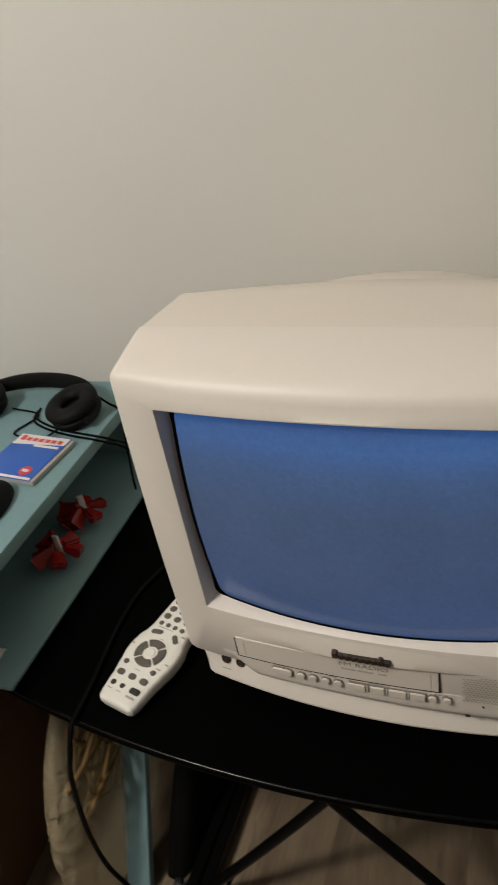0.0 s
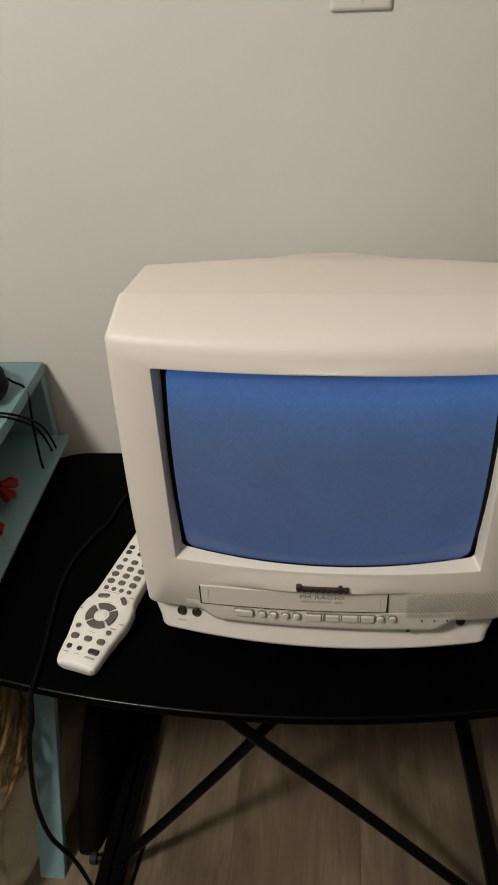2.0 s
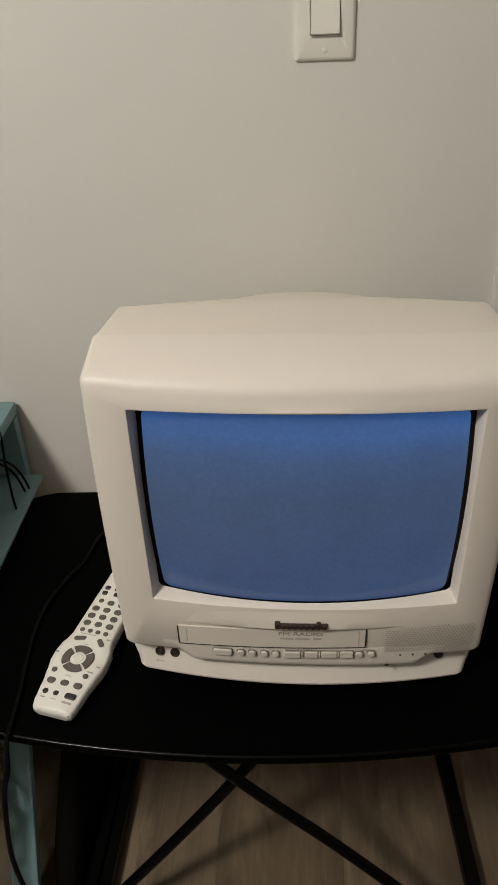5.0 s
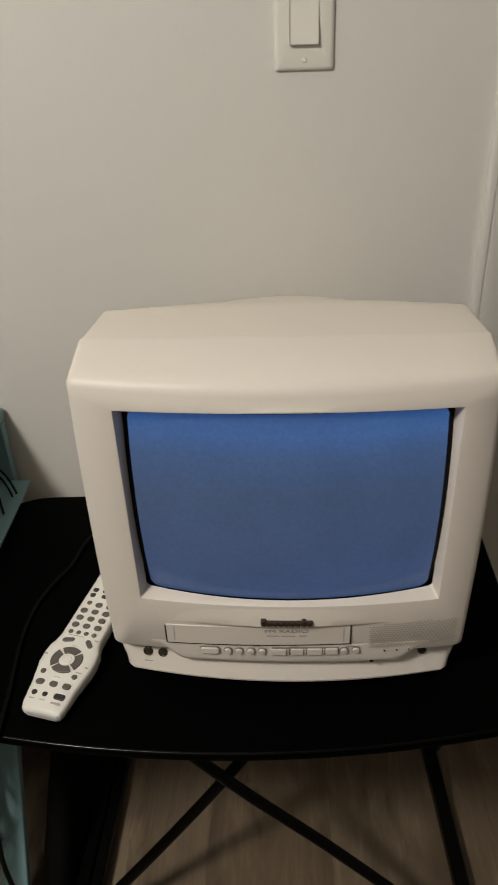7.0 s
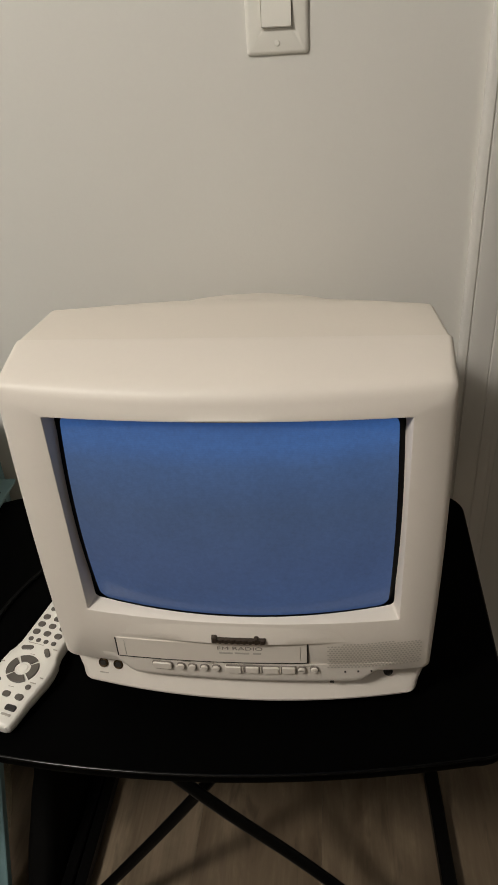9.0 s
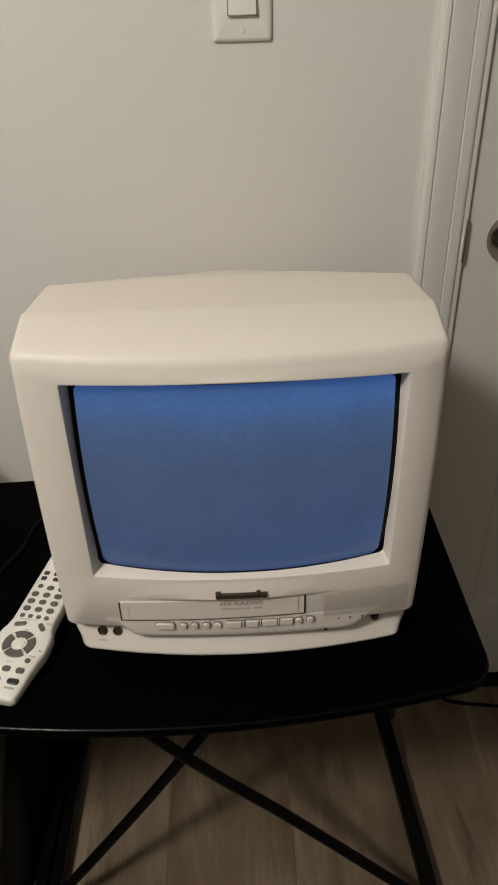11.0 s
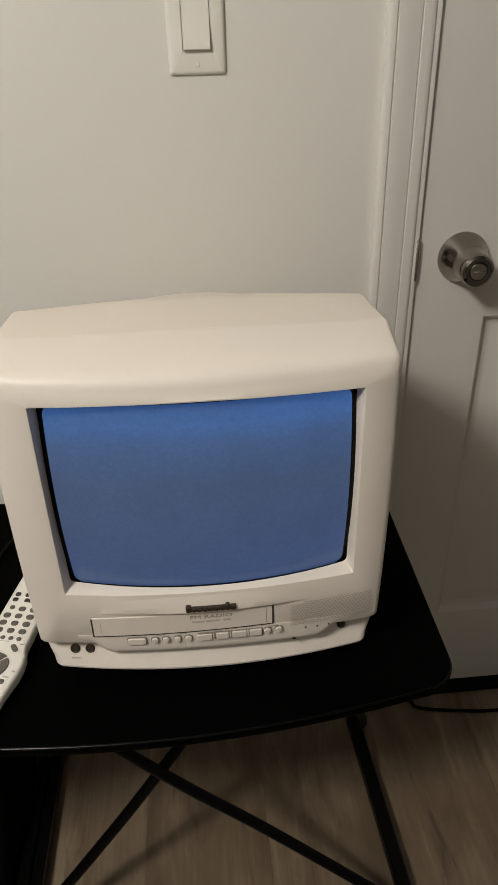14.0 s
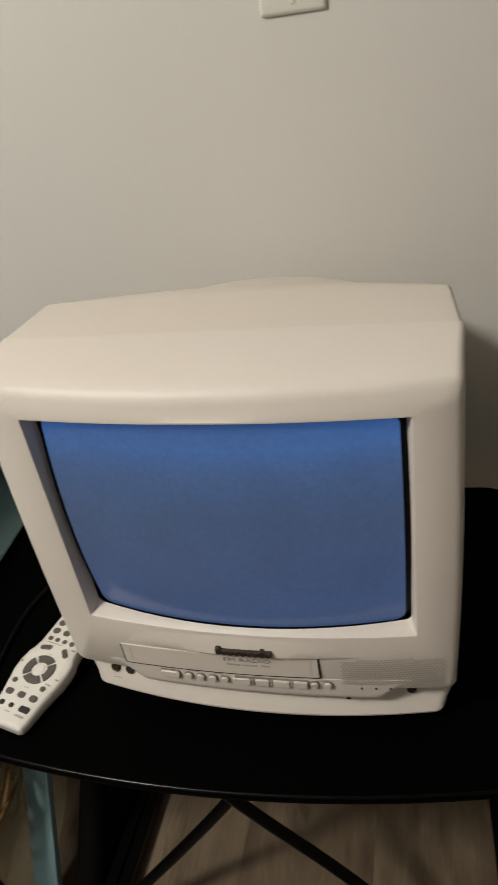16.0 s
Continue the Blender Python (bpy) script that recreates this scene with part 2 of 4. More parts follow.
def part(name, bm, mat, parent, label="", angle=32):
    ob = link(name, bm, mat, angle)
    ob.parent = parent
    return tagged(ob, label)


def thing(name, label, category, place=(0, 0, 0), turn=0.0, group="", kind=""):
    ob = new(name)
    ob.empty_display_size = 0.05
    ob.location, ob.rotation_euler = place, (0, 0, radians(turn))
    return tagged(ob, label, category, group, kind)


def box(bm, lo, hi, bevel=0.0, segments=2):
    """A box from corner to corner, its edges rounded."""
    made = bmesh.ops.create_cube(bm, size=1.0)["verts"]
    for v in made:
        v.co = Vector([a + (b - a) * (c + 0.5) for a, b, c in zip(lo, hi, v.co)])
    if bevel:
        edges = {e for v in made for e in v.link_edges}
        bmesh.ops.bevel(bm, geom=list(edges), offset=bevel, segments=segments, affect="EDGES", profile=0.5)
    return bm


def boxed(lo, hi, bevel=0.0, segments=2):
    return box(bmesh.new(), lo, hi, bevel, segments)


def loft(bm, loops, closed=True, cap_first=False, cap_last=False):
    rows = [[bm.verts.new(p) for p in loop] for loop in loops]
    n = len(rows[0])
    for a, b in zip(rows, rows[1:]):
        for i in range(n if closed else n - 1):
            j = (i + 1) % n
            bm.faces.new((a[i], a[j], b[j], b[i]))
    if cap_first:
        bm.faces.new(rows[0])
    if cap_last:
        bm.faces.new(rows[-1][::-1])
    return rows


def prism(bm, outline, z0, z1, bevel=0.0, segments=2):
    """A plate of an outline in x and y between two heights, its rims rounded."""
    c = Vector((sum(p[0] for p in outline) / len(outline), sum(p[1] for p in outline) / len(outline)))

    def rim(z, d):
        out = []
        for p in outline:
            v = Vector(p) - c
            q = c + v * (1 - d / max(v.length, 1e-6))
            out.append((q.x, q.y, z))
        return out
    turns = [math.pi / 2 * k / segments for k in range(segments + 1)] if bevel else [0.0]
    low = [rim(z0 + bevel * (1 - math.sin(a)), bevel * (1 - math.cos(a))) for a in turns[::-1]]
    high = [rim(z1 - bevel * (1 - math.sin(a)), bevel * (1 - math.cos(a))) for a in turns]
    loft(bm, low + high, cap_first=True, cap_last=True)
    return bm


def smooth_path(points, steps=8):
    pts = [Vector(p) for p in points]
    pts = [pts[0] * 2 - pts[1]] + pts + [pts[-1] * 2 - pts[-2]]
    out = []
    for i in range(1, len(pts) - 2):
        a, b, c, d = pts[i - 1:i + 3]
        for k in range(steps):
            t = k / steps
            out.append(0.5 * (2 * b + (c - a) * t + (2 * a - 5 * b + 4 * c - d) * t * t + (3 * b - a - 3 * c + d) * t ** 3))
    return out + [pts[-2]]


def tube(bm, path, radius, sides=10, flat=1.0):
    """A round bar swept along a path; flat squeezes it across."""
    path = [Vector(p) for p in path]
    up = Vector((0, 0, 1))
    loops = []
    for i, p in enumerate(path):
        d = (path[min(i + 1, len(path) - 1)] - path[max(i - 1, 0)]).normalized()
        side = d.cross(up)
        if side.length < 0.05:
            side = Vector((1, 0, 0))
        side.normalize()
        top = side.cross(d).normalized()
        r = radius[i] if isinstance(radius, (list, tuple)) else radius
        loops.append([p + r * (math.cos(a) * side * flat + math.sin(a) * top) for a in (2 * math.pi * k / sides for k in range(sides))])
    loft(bm, loops, cap_first=True, cap_last=True)
    return bm


def lathe(bm, profile, m, sides=32):
    """A turned form: (radius, height) along the z axis of the pose m."""
    loops = []
    for r, h in profile:
        loops.append([m @ Vector((max(r, 1e-5) * math.cos(a), max(r, 1e-5) * math.sin(a), h)) for a in (2 * math.pi * k / sides for k in range(sides))])
    loft(bm, loops, cap_first=True, cap_last=True)
    return bm


def rounded(hw, zb, zt, r, edge=14, corner=6):
    """A rounded rectangle round the z axis of the front view: (x, z) points, the same number for every size."""
    pts = []
    corners = ((hw - r, zb + r, -90), (hw - r, zt - r, 0), (-hw + r, zt - r, 90), (-hw + r, zb + r, 180))
    for i, (cx, cz, a0) in enumerate(corners):
        for k in range(corner + 1):
            a = radians(a0 + 90 * k / corner)
            pts.append((cx + r * math.cos(a), cz + r * math.sin(a)))
        nx, nz, na = corners[(i + 1) % 4]
        a = radians(na)
        end = (nx + r * math.cos(a), nz + r * math.sin(a))
        st = pts[-1]
        for k in range(1, edge):
            pts.append((st[0] + (end[0] - st[0]) * k / edge, st[1] + (end[1] - st[1]) * k / edge))
    return pts


def plan_outline(left, right, back, corner, front, r=0.04, n=8, rb=0.085):
    """A table top seen from above: straight sides and back, rounded corners and a front that bows out."""
    pts = []
    mid = (left + right) / 2
    for k in range(25):
        x = left + r + (right - left - 2 * r) * k / 24
        pts.append((x, corner - (corner - front) * (1 - ((x - mid) / ((right - left) / 2)) ** 2)))
    y0 = pts[-1][1]
    for k in range(1, n + 1):
        a = radians(-90 + 90 * k / n)
        pts.append((right - r + r * math.cos(a), y0 + r + r * math.sin(a)))
    for k in range(n + 1):
        a = radians(90 * k / n)
        pts.append((right - r + r * math.cos(a), back - r + r * math.sin(a)))
    for k in range(n + 1):
        a = radians(90 + 90 * k / n)
        pts.append((left + rb + rb * math.cos(a), back - 0.022 - rb + rb * math.sin(a)))
    for k in range(n):
        a = radians(180 + 90 * k / n)
        pts.append((left + r + r * math.cos(a), y0 + r + r * math.sin(a)))
    return pts


def lettering(name, text, size, m, mat, parent, width=None):
    """Printed words with Blender's own font, as a mesh."""
    curve = bpy.data.curves.new(name, "FONT")
    curve.body, curve.size, curve.extrude, curve.offset = text, size, 0.0001, 0.0
    curve.align_x, curve.align_y = "CENTER", "CENTER"
    probe = new(name + "_probe", curve)
    me = bpy.data.meshes.new_from_object(probe.evaluated_get(bpy.context.evaluated_depsgraph_get()))
    bpy.data.objects.remove(probe)
    xs = [v.co.x for v in me.vertices]
    if width and xs:
        k = width / (max(xs) - min(xs))
        for v in me.vertices:
            v.co.x *= k
    me.transform(m)
    me.materials.clear()
    me.materials.append(mat)
    ob = new(name, me)
    ob.parent = parent
    return ob


# ---- the room ----
ROOM = (-3.0, 2.3, -1.75, WALL_Y, 2.5)
DOOR_L, DOOR_R, DOOR_TOP = 0.322, 1.092, 2.05


def structure(name, bm, mat, label):
    return tagged(link(name, bm, mat), label, kind="structure")


x0, x1, y0, y1, zc = ROOM
bm = bmesh.new()
box(bm, (x0 - 0.12, y1, 0), (DOOR_L, y1 + 0.12, zc))
box(bm, (DOOR_R, y1, 0), (x1 + 0.12, y1 + 0.12, zc))
box(bm, (DOOR_L, y1, DOOR_TOP), (DOOR_R, y1 + 0.12, zc))
structure("wall_north", bm, WALL_PAINT, "off-white painted wall behind the television")
# the other walls and the ceiling stay unseen; their greys steer the fill light
structure("wall_south", boxed((x0 - 0.12, y0 - 0.12, 0), (x1 + 0.12, y0, zc)), BOUNCE_WALL, "unseen wall, its grey set for the bounced light")
structure("wall_west", boxed((x0 - 0.12, y0, 0), (x0, y1, zc)), LOW_BOUNCE_WALL, "unseen wall, coloured dark to cut bounced light")
structure("wall_east", boxed((x1, y0, 0), (x1 + 0.12, y1, zc)), BOUNCE_WALL, "unseen wall, its grey set for the bounced light")
structure("ceiling", boxed((x0 - 0.12, y0 - 0.12, zc), (x1 + 0.12, y1 + 0.12, zc + 0.1)), BOUNCE_CEILING, "unseen ceiling, darkened to limit bounced light")
floor = structure("floor", boxed((x0 - 0.12, y0 - 0.12, -0.08), (x1 + 0.12, y1 + 0.14, -0.012)), UNDERLAY, "grey-brown wood laminate plank floor")


# ---- door, casing, knob, switch ----
def casing(name, x_in, x_out, top):
    """A moulded casing beside the door: its section stepped and rounded, thicker at the outer edge."""
    w = x_out - x_in
    section = ((0, 0), (0, 0.0060), (0.03, 0.0072), (0.10, 0.0076), (0.24, 0.0078), (0.255, 0.0062), (0.275, 0.0062), (0.29, 0.0078), (0.42, 0.0088), (0.55, 0.0102), (0.70, 0.0108),
               (0.765, 0.0106), (0.78, 0.0082), (0.80, 0.0082), (0.815, 0.0106), (0.90, 0.0104), (0.96, 0.0092), (1.0, 0.0064), (1.0, 0))
    bm = bmesh.new()
    loft(bm, [[(x_in + w * u, WALL_Y - d, z) for u, d in section] for z in (0.0, top)], cap_first=True, cap_last=True)
    return structure(name, bm, TRIM_PAINT, "white painted moulded door casing")


casing("trim_left", DOOR_L - 0.005, 0.2568, 2.105)
casing("trim_right", DOOR_R + 0.005, DOOR_R + 0.0695, 2.105)
bm = bmesh.new()
section = ((0.0, 0.0), (0.0, 0.010), (0.25, 0.0105), (0.5, 0.0125), (0.66, 0.0115), (0.8, 0.0165), (1.0, 0.0145), (1.0, 0.0))
loft(bm, [[(x, WALL_Y - d, DOOR_TOP + 0.005 + 0.05 * u) for u, d in section] for x in (DOOR_L - 0.005, DOOR_R + 0.005)], cap_first=True, cap_last=True)
structure("trim_top", bm, TRIM_PAINT, "white painted moulded door casing")
bm = bmesh.new()
box(bm, (DOOR_L - 0.0049, WALL_Y - 0.0040, 0), (DOOR_L + 0.003, WALL_Y + 0.12, DOOR_TOP), 0.0008)
box(bm, (DOOR_R - 0.003, WALL_Y - 0.0015, 0), (DOOR_R + 0.003, WALL_Y + 0.12, DOOR_TOP), 0.0008)
box(bm, (DOOR_L + 0.0035, WALL_Y + 0.045, 0), (DOOR_L + 0.014, WALL_Y + 0.09, DOOR_TOP - 0.004))
structure("trim_jamb", bm, TRIM_PAINT, "white painted door jamb")
# a near-black sheet gives the door's gaps the darkness of an unlit passage
structure("backdrop_passage", boxed((DOOR_L - 0.2, WALL_Y + 0.14, -0.08), (DOOR_R + 0.2, WALL_Y + 0.16, 2.3)), GAP_DARK, "sheet coloured dark for the unlit passage behind the door")


def door_leaf():
    """A moulded panel door: the face is one sheet pressed in round each panel."""
    xl, xr, zb, zt, yf = DOOR_L + 0.0050, DOOR_R - 0.006, 0.0155, DOOR_TOP - 0.004, WALL_Y + 0.003
    door = tagged(thing("door_1", "white painted moulded panel door, closed", "door"), kind="structure")
    mid = (xl + xr) / 2
    panels = [(xl + 0.112, mid - 0.05), (mid + 0.05, xr - 0.112)]
    rows = [(0.215, 0.838), (1.02, 1.60), (1.69, 1.90)]
    bm = bmesh.new()
    xs = sorted([xl, xr] + [a for p in panels for a in p])
    zs = sorted([zb, zt] + [a for r in rows for a in r])
    grid = {(i, k): bm.verts.new((x, yf, z)) for i, x in enumerate(xs) for k, z in enumerate(zs)}
    for i in range(len(xs) - 1):
        for k in range(len(zs) - 1):
            if i % 2 == 1 and k % 2 == 1:
                # the pressed panel: an ogee going in, a raised field coming out
                ring = [grid[i, k], grid[i + 1, k], grid[i + 1, k + 1], grid[i, k + 1]]
                for inset, depth in ((0.003, 0.0022), (0.009, 0.0100), (0.015, 0.0120), (0.021, 0.0112), (0.045, 0.0040), (0.052, 0.0030)):
                    nxt = [bm.verts.new((xs[i + a] + (inset if not a else -inset), yf + depth, zs[k + b] + (inset if not b else -inset)))
                           for a, b in ((0, 0), (1, 0), (1, 1), (0, 1))]
                    for j in range(4):
                        bm.faces.new((ring[j], ring[(j + 1) % 4], nxt[(j + 1) % 4], nxt[j]))
                    ring = nxt
                bm.faces.new(ring)
            else:
                bm.faces.new((grid[i, k], grid[i + 1, k], grid[i + 1, k + 1], grid[i, k + 1]))
    # edges and back
    back = [bm.verts.new(p) for p in ((xl, yf + 0.035, zb), (xr, yf + 0.035, zb), (xr, yf + 0.035, zt), (xl, yf + 0.035, zt))]
    bm.faces.new(back[::-1])
    ni, nk = len(xs) - 1, len(zs) - 1
    bm.faces.new([grid[i, 0] for i in range(ni + 1)] + [back[1], back[0]])
    bm.faces.new([grid[i, nk] for i in range(ni, -1, -1)] + [back[3], back[2]])
    bm.faces.new([grid[0, k] for k in range(nk, -1, -1)] + [back[0], back[3]])
    bm.faces.new([grid[ni, k] for k in range(nk + 1)] + [back[2], back[1]])
    leaf = part("door_leaf", bm, DOOR_PAINT, door)
    m = Matrix.Translation((0.394, yf, 0.932)) @ Matrix.Rotation(radians(90), 4, "X")
    rose = lathe(bmesh.new(), ((0.0370, 0.0), (0.0370, 0.0035), (0.0362, 0.0060), (0.0345, 0.0095), (0.0315, 0.0165), (0.0285, 0.0240), (0.0264, 0.0300), (0.0255, 0.0330)), m, 48)
    knob = part("door_knob", rose, NICKEL, door, "satin nickel privacy knob")
    grip = lathe(bmesh.new(), ((0.0262, 0.0300), (0.0253, 0.0335), (0.0244, 0.0385), (0.0238, 0.046), (0.0236, 0.054), (0.0236, 0.060),
                               (0.0218, 0.0650), (0.0185, 0.0672), (0.0162, 0.0672), (0.0155, 0.0625), (0.012, 0.0620)), m, 48)
    part("grip", grip, NICKEL, knob)
    turn = lathe(bmesh.new(), ((0.0125, 0.0615), (0.0125, 0.0660), (0.0115, 0.0672)), m, 24)
    box(turn, (0.3855, yf - 0.0705, 0.9305), (0.4025, yf - 0.066, 0.9335), 0.001)
    part("turn_button", turn, STEEL, knob, "bright steel turn button")
    pin = lathe(bmesh.new(), ((0.0052, 0.0), (0.0052, 0.0158), (0.0046, 0.0164)), Matrix.Translation((-0.0290, 0, 0.004)) @ m, 12)
    part("release_hole", pin, HOLE, knob)
    # a dark-coloured ring puts the recess's shade on the grip's end
    ring = lathe(bmesh.new(), ((0.0170, 0.0630), (0.0168, 0.0676), (0.0158, 0.0680), (0.0138, 0.0676), (0.0130, 0.0640)), m, 40)
    part("shadow_ring", ring, HOLE, knob, "dark ring painted for the shade of a recess")
    lip = boxed((DOOR_L + 0.0002, WALL_Y - 0.0075, 0.902), (DOOR_L + 0.0042, WALL_Y + 0.001, 0.963), 0.0014, 3)
    part("strike_plate", lip, STEEL, door, "bright steel strike plate lip")
    return door


door_leaf()
# a low black strip fills the dark band under the door
structure("door_foot_strip", boxed((DOOR_L + 0.002, WALL_Y - 0.022, 0.0005), (DOOR_R - 0.002, WALL_Y + 0.055, 0.0125), 0.003, 2), STEEL_BLACK, "low black strip on the floor under the door")


def light_switch():
    cx, zb = 0.0245, 1.181
    sw = thing("light_switch", "cream white rocker light switch with a single plate on the wall", "light switch", (cx, WALL_Y, zb))
    bm = bmesh.new()
    loops = [[(x, -d, z) for x, z in rounded(0.035 - i, i, 0.1145 - i, max(0.0035 - i * 0.4, 0.001), 6, 4)] for i, d in ((0, 0), (0, 0.0022), (0.0008, 0.0036), (0.0028, 0.0052), (0.0048, 0.0058))]
    inner = [[(x, -d, z + 0.0262) for x, z in rounded(hw, 0.0 + o, 0.0655 - o, 0.0014, 6, 4)] for hw, d, o in ((0.0178, 0.0058, 0), (0.0172, 0.0054, 0.0005), (0.0172, 0.002, 0.0005))]
    loft(bm, loops + inner, cap_first=True, cap_last=True)
    plate = part("wall_plate", bm, SWITCH_PLASTIC, sw)
    bm = bmesh.new()
    prof = ((0.0, 0.0015), (0.0, 0.0105), (0.0012, 0.0118), (0.012, 0.0108), (0.0325, 0.0072), (0.045, 0.0066), (0.0640, 0.0074), (0.0655, 0.0066), (0.0658, 0.0015))
    loft(bm, [[(x, -d, 0.0272 + 0.965 * z) for z, d in prof] for x in (-0.0163, 0.0163)], cap_first=True, cap_last=True)
    rock = part("rocker", bm, SWITCH_PLASTIC, sw)
    for z in (0.0115, 0.103):
        bm = lathe(bmesh.new(), ((0.0032, 0.0), (0.0032, 0.0060), (0.0024, 0.0068)), Matrix.Translation((0, 0, z)) @ Matrix.Rotation(radians(90), 4, "X"), 16)
        part("screw", bm, SWITCH_PLASTIC, sw)
    return sw


light_switch()


# ---- the black folding table ----
TOP_Z = 0.600


def folding_table():
    left, right = -0.450, 0.273
    mid = -0.073
    table = thing("folding_table", "black folding table with bowed front and crossed steel legs", "table", (mid, 0, 0))
    out = [(x - mid, y) for x, y in plan_outline(left, right, 0.986, 0.562, 0.517, 0.042)]

    def inset(d, z):
        return [(x * (1 - d / 0.36), 0.75 + (y - 0.75) * (1 - d / 0.22), z) for x, y in out]
    bm = bmesh.new()
    loft(bm, [inset(d, TOP_Z + z) for d, z in ((0.030, -0.0310), (0.022, -0.0305), (0.0035, -0.0170), (0.0008, -0.0120), (0.0, -0.0070), (0.0, -0.0016))] + [inset(0.0012, TOP_Z - 0.0003), inset(0.0035, TOP_Z)],
         cap_first=True, cap_last=True)
    part("tabletop", bm, TABLE_BLACK, table, angle=50)
    # the rounded upper edge
    band = bmesh.new()
    loft(band, [inset(-0.0004 + 0.0022 * (1 - math.sin(a)), TOP_Z - 0.0018 + 0.0021 * math.cos(a)) for a in (radians(90 - 15 * k) for k in range(7))])
    part("edge_band", band, TABLE_EDGE, table, "thin glossy black edge band", angle=50)
    # floor rails of square tube, a pair on one side, a rubber cap on each end
    for xn, xf in ((-0.2690, -0.2640), (-0.2470, -0.2420), (0.358, 0.336)):
        hw = 0.0115 if xn > 0 else 0.0095
        bm = bmesh.new()
        loft(bm, [[(x + a * hw, y, 0.022 + b * 0.012) for a, b in ((-1, -0.8), (-0.8, -1), (0.8, -1), (1, -0.8), (1, 0.8), (0.8, 1), (-0.8, 1), (-1, 0.8))] for x, y in ((xn, 0.505), (xf, 0.955))],
             cap_first=True, cap_last=True)
        rail = part("foot_rail", bm, STEEL_BLACK, table)
        for x, y in ((xn, 0.507), (xf + (0.012 if xf > 0 else 0.0), 0.953)):
            part("rubber_cap", lathe(bmesh.new(), ((0.0125, -0.014), (0.0165, -0.010), (0.0180, 0), (0.0165, 0.010), (0.0125, 0.014)),
                                     Matrix.Translation((x, y, 0.0180)) @ Matrix.Rotation(radians(90), 4, "X"), 16), RUBBER, rail)
    part("bolt_knob", lathe(bmesh.new(), ((0.0050, 0.0), (0.0050, 0.008), (0.0095, 0.010), (0.0105, 0.016), (0.0085, 0.021)),
                            Matrix.Translation((-0.2765, 0.622, 0.024)) @ Matrix.Rotation(radians(-90), 4, "Y"), 16), RUBBER, table)
    # the crossing flat bars
    for path in (((-0.254, 0.612, 0.024), (-0.249, 0.615, 0.030), (-0.135, 0.6425, 0.169), (-0.0185, 0.670, 0.322), (0.148, 0.699, TOP_Z - 0.024)),
                 ((0.356, 0.588, 0.024), (0.351, 0.590, 0.029), (0.130, 0.640, 0.207), (-0.007, 0.653, 0.338), (-0.229, 0.676, TOP_Z - 0.024))):
        part("leg", tube(bmesh.new(), smooth_path(path, 6), 0.0082, 12), STEEL_BLACK, table)
    for x in (-0.225, 0.215):
        part("top_rail", boxed((x - 0.012, 0.60, TOP_Z - 0.038), (x + 0.012, 0.93, TOP_Z - 0.0225), 0.002), STEEL_BLACK, table)
    return table


folding_table()


# ---- the television with its recorder ----
TV_X, TV_Y = 0.0, 0.606      # middle of its front
FACE_BOW = 0.013


def face_y(x, base=0.0):
    return base - 0.0014 - FACE_BOW * (1 - min(1.0, (x / 0.19) ** 2))


def on_face(x, z, base=0.0, out=0.0):
    """The pose of a small thing on the front: its x to the right, its y up, its z out of the face."""
    slope = math.atan(2 * FACE_BOW * x / 0.19 ** 2)
    return Matrix.Translation((x, face_y(x, base) - out, z)) @ Matrix.Rotation(slope, 4, "Z") @ Matrix.Rotation(radians(90), 4, "X")


PANEL_TILT = 0.014


def face_plate(name, x, z, w, h, out, mat, parent, r=0.001, label="", base=0.0):
    """A small plate on the front that stands out of it with rounded edges."""
    m = on_face(x, z, base)
    loops = []
    for i, d in ((0, -0.003), (0, out * 0.7), (min(0.0006, w * 0.2), out)):
        loops.append([m @ Vector((a, b, d)) for a, b in rounded(w / 2 - i, -h / 2 + i, h / 2 - i, max(r - i * 0.5, 0.0003), 2, 5)])
    bm = bmesh.new()
    loft(bm, loops, cap_first=True, cap_last=True)
    return part(name, bm, mat, parent, label)


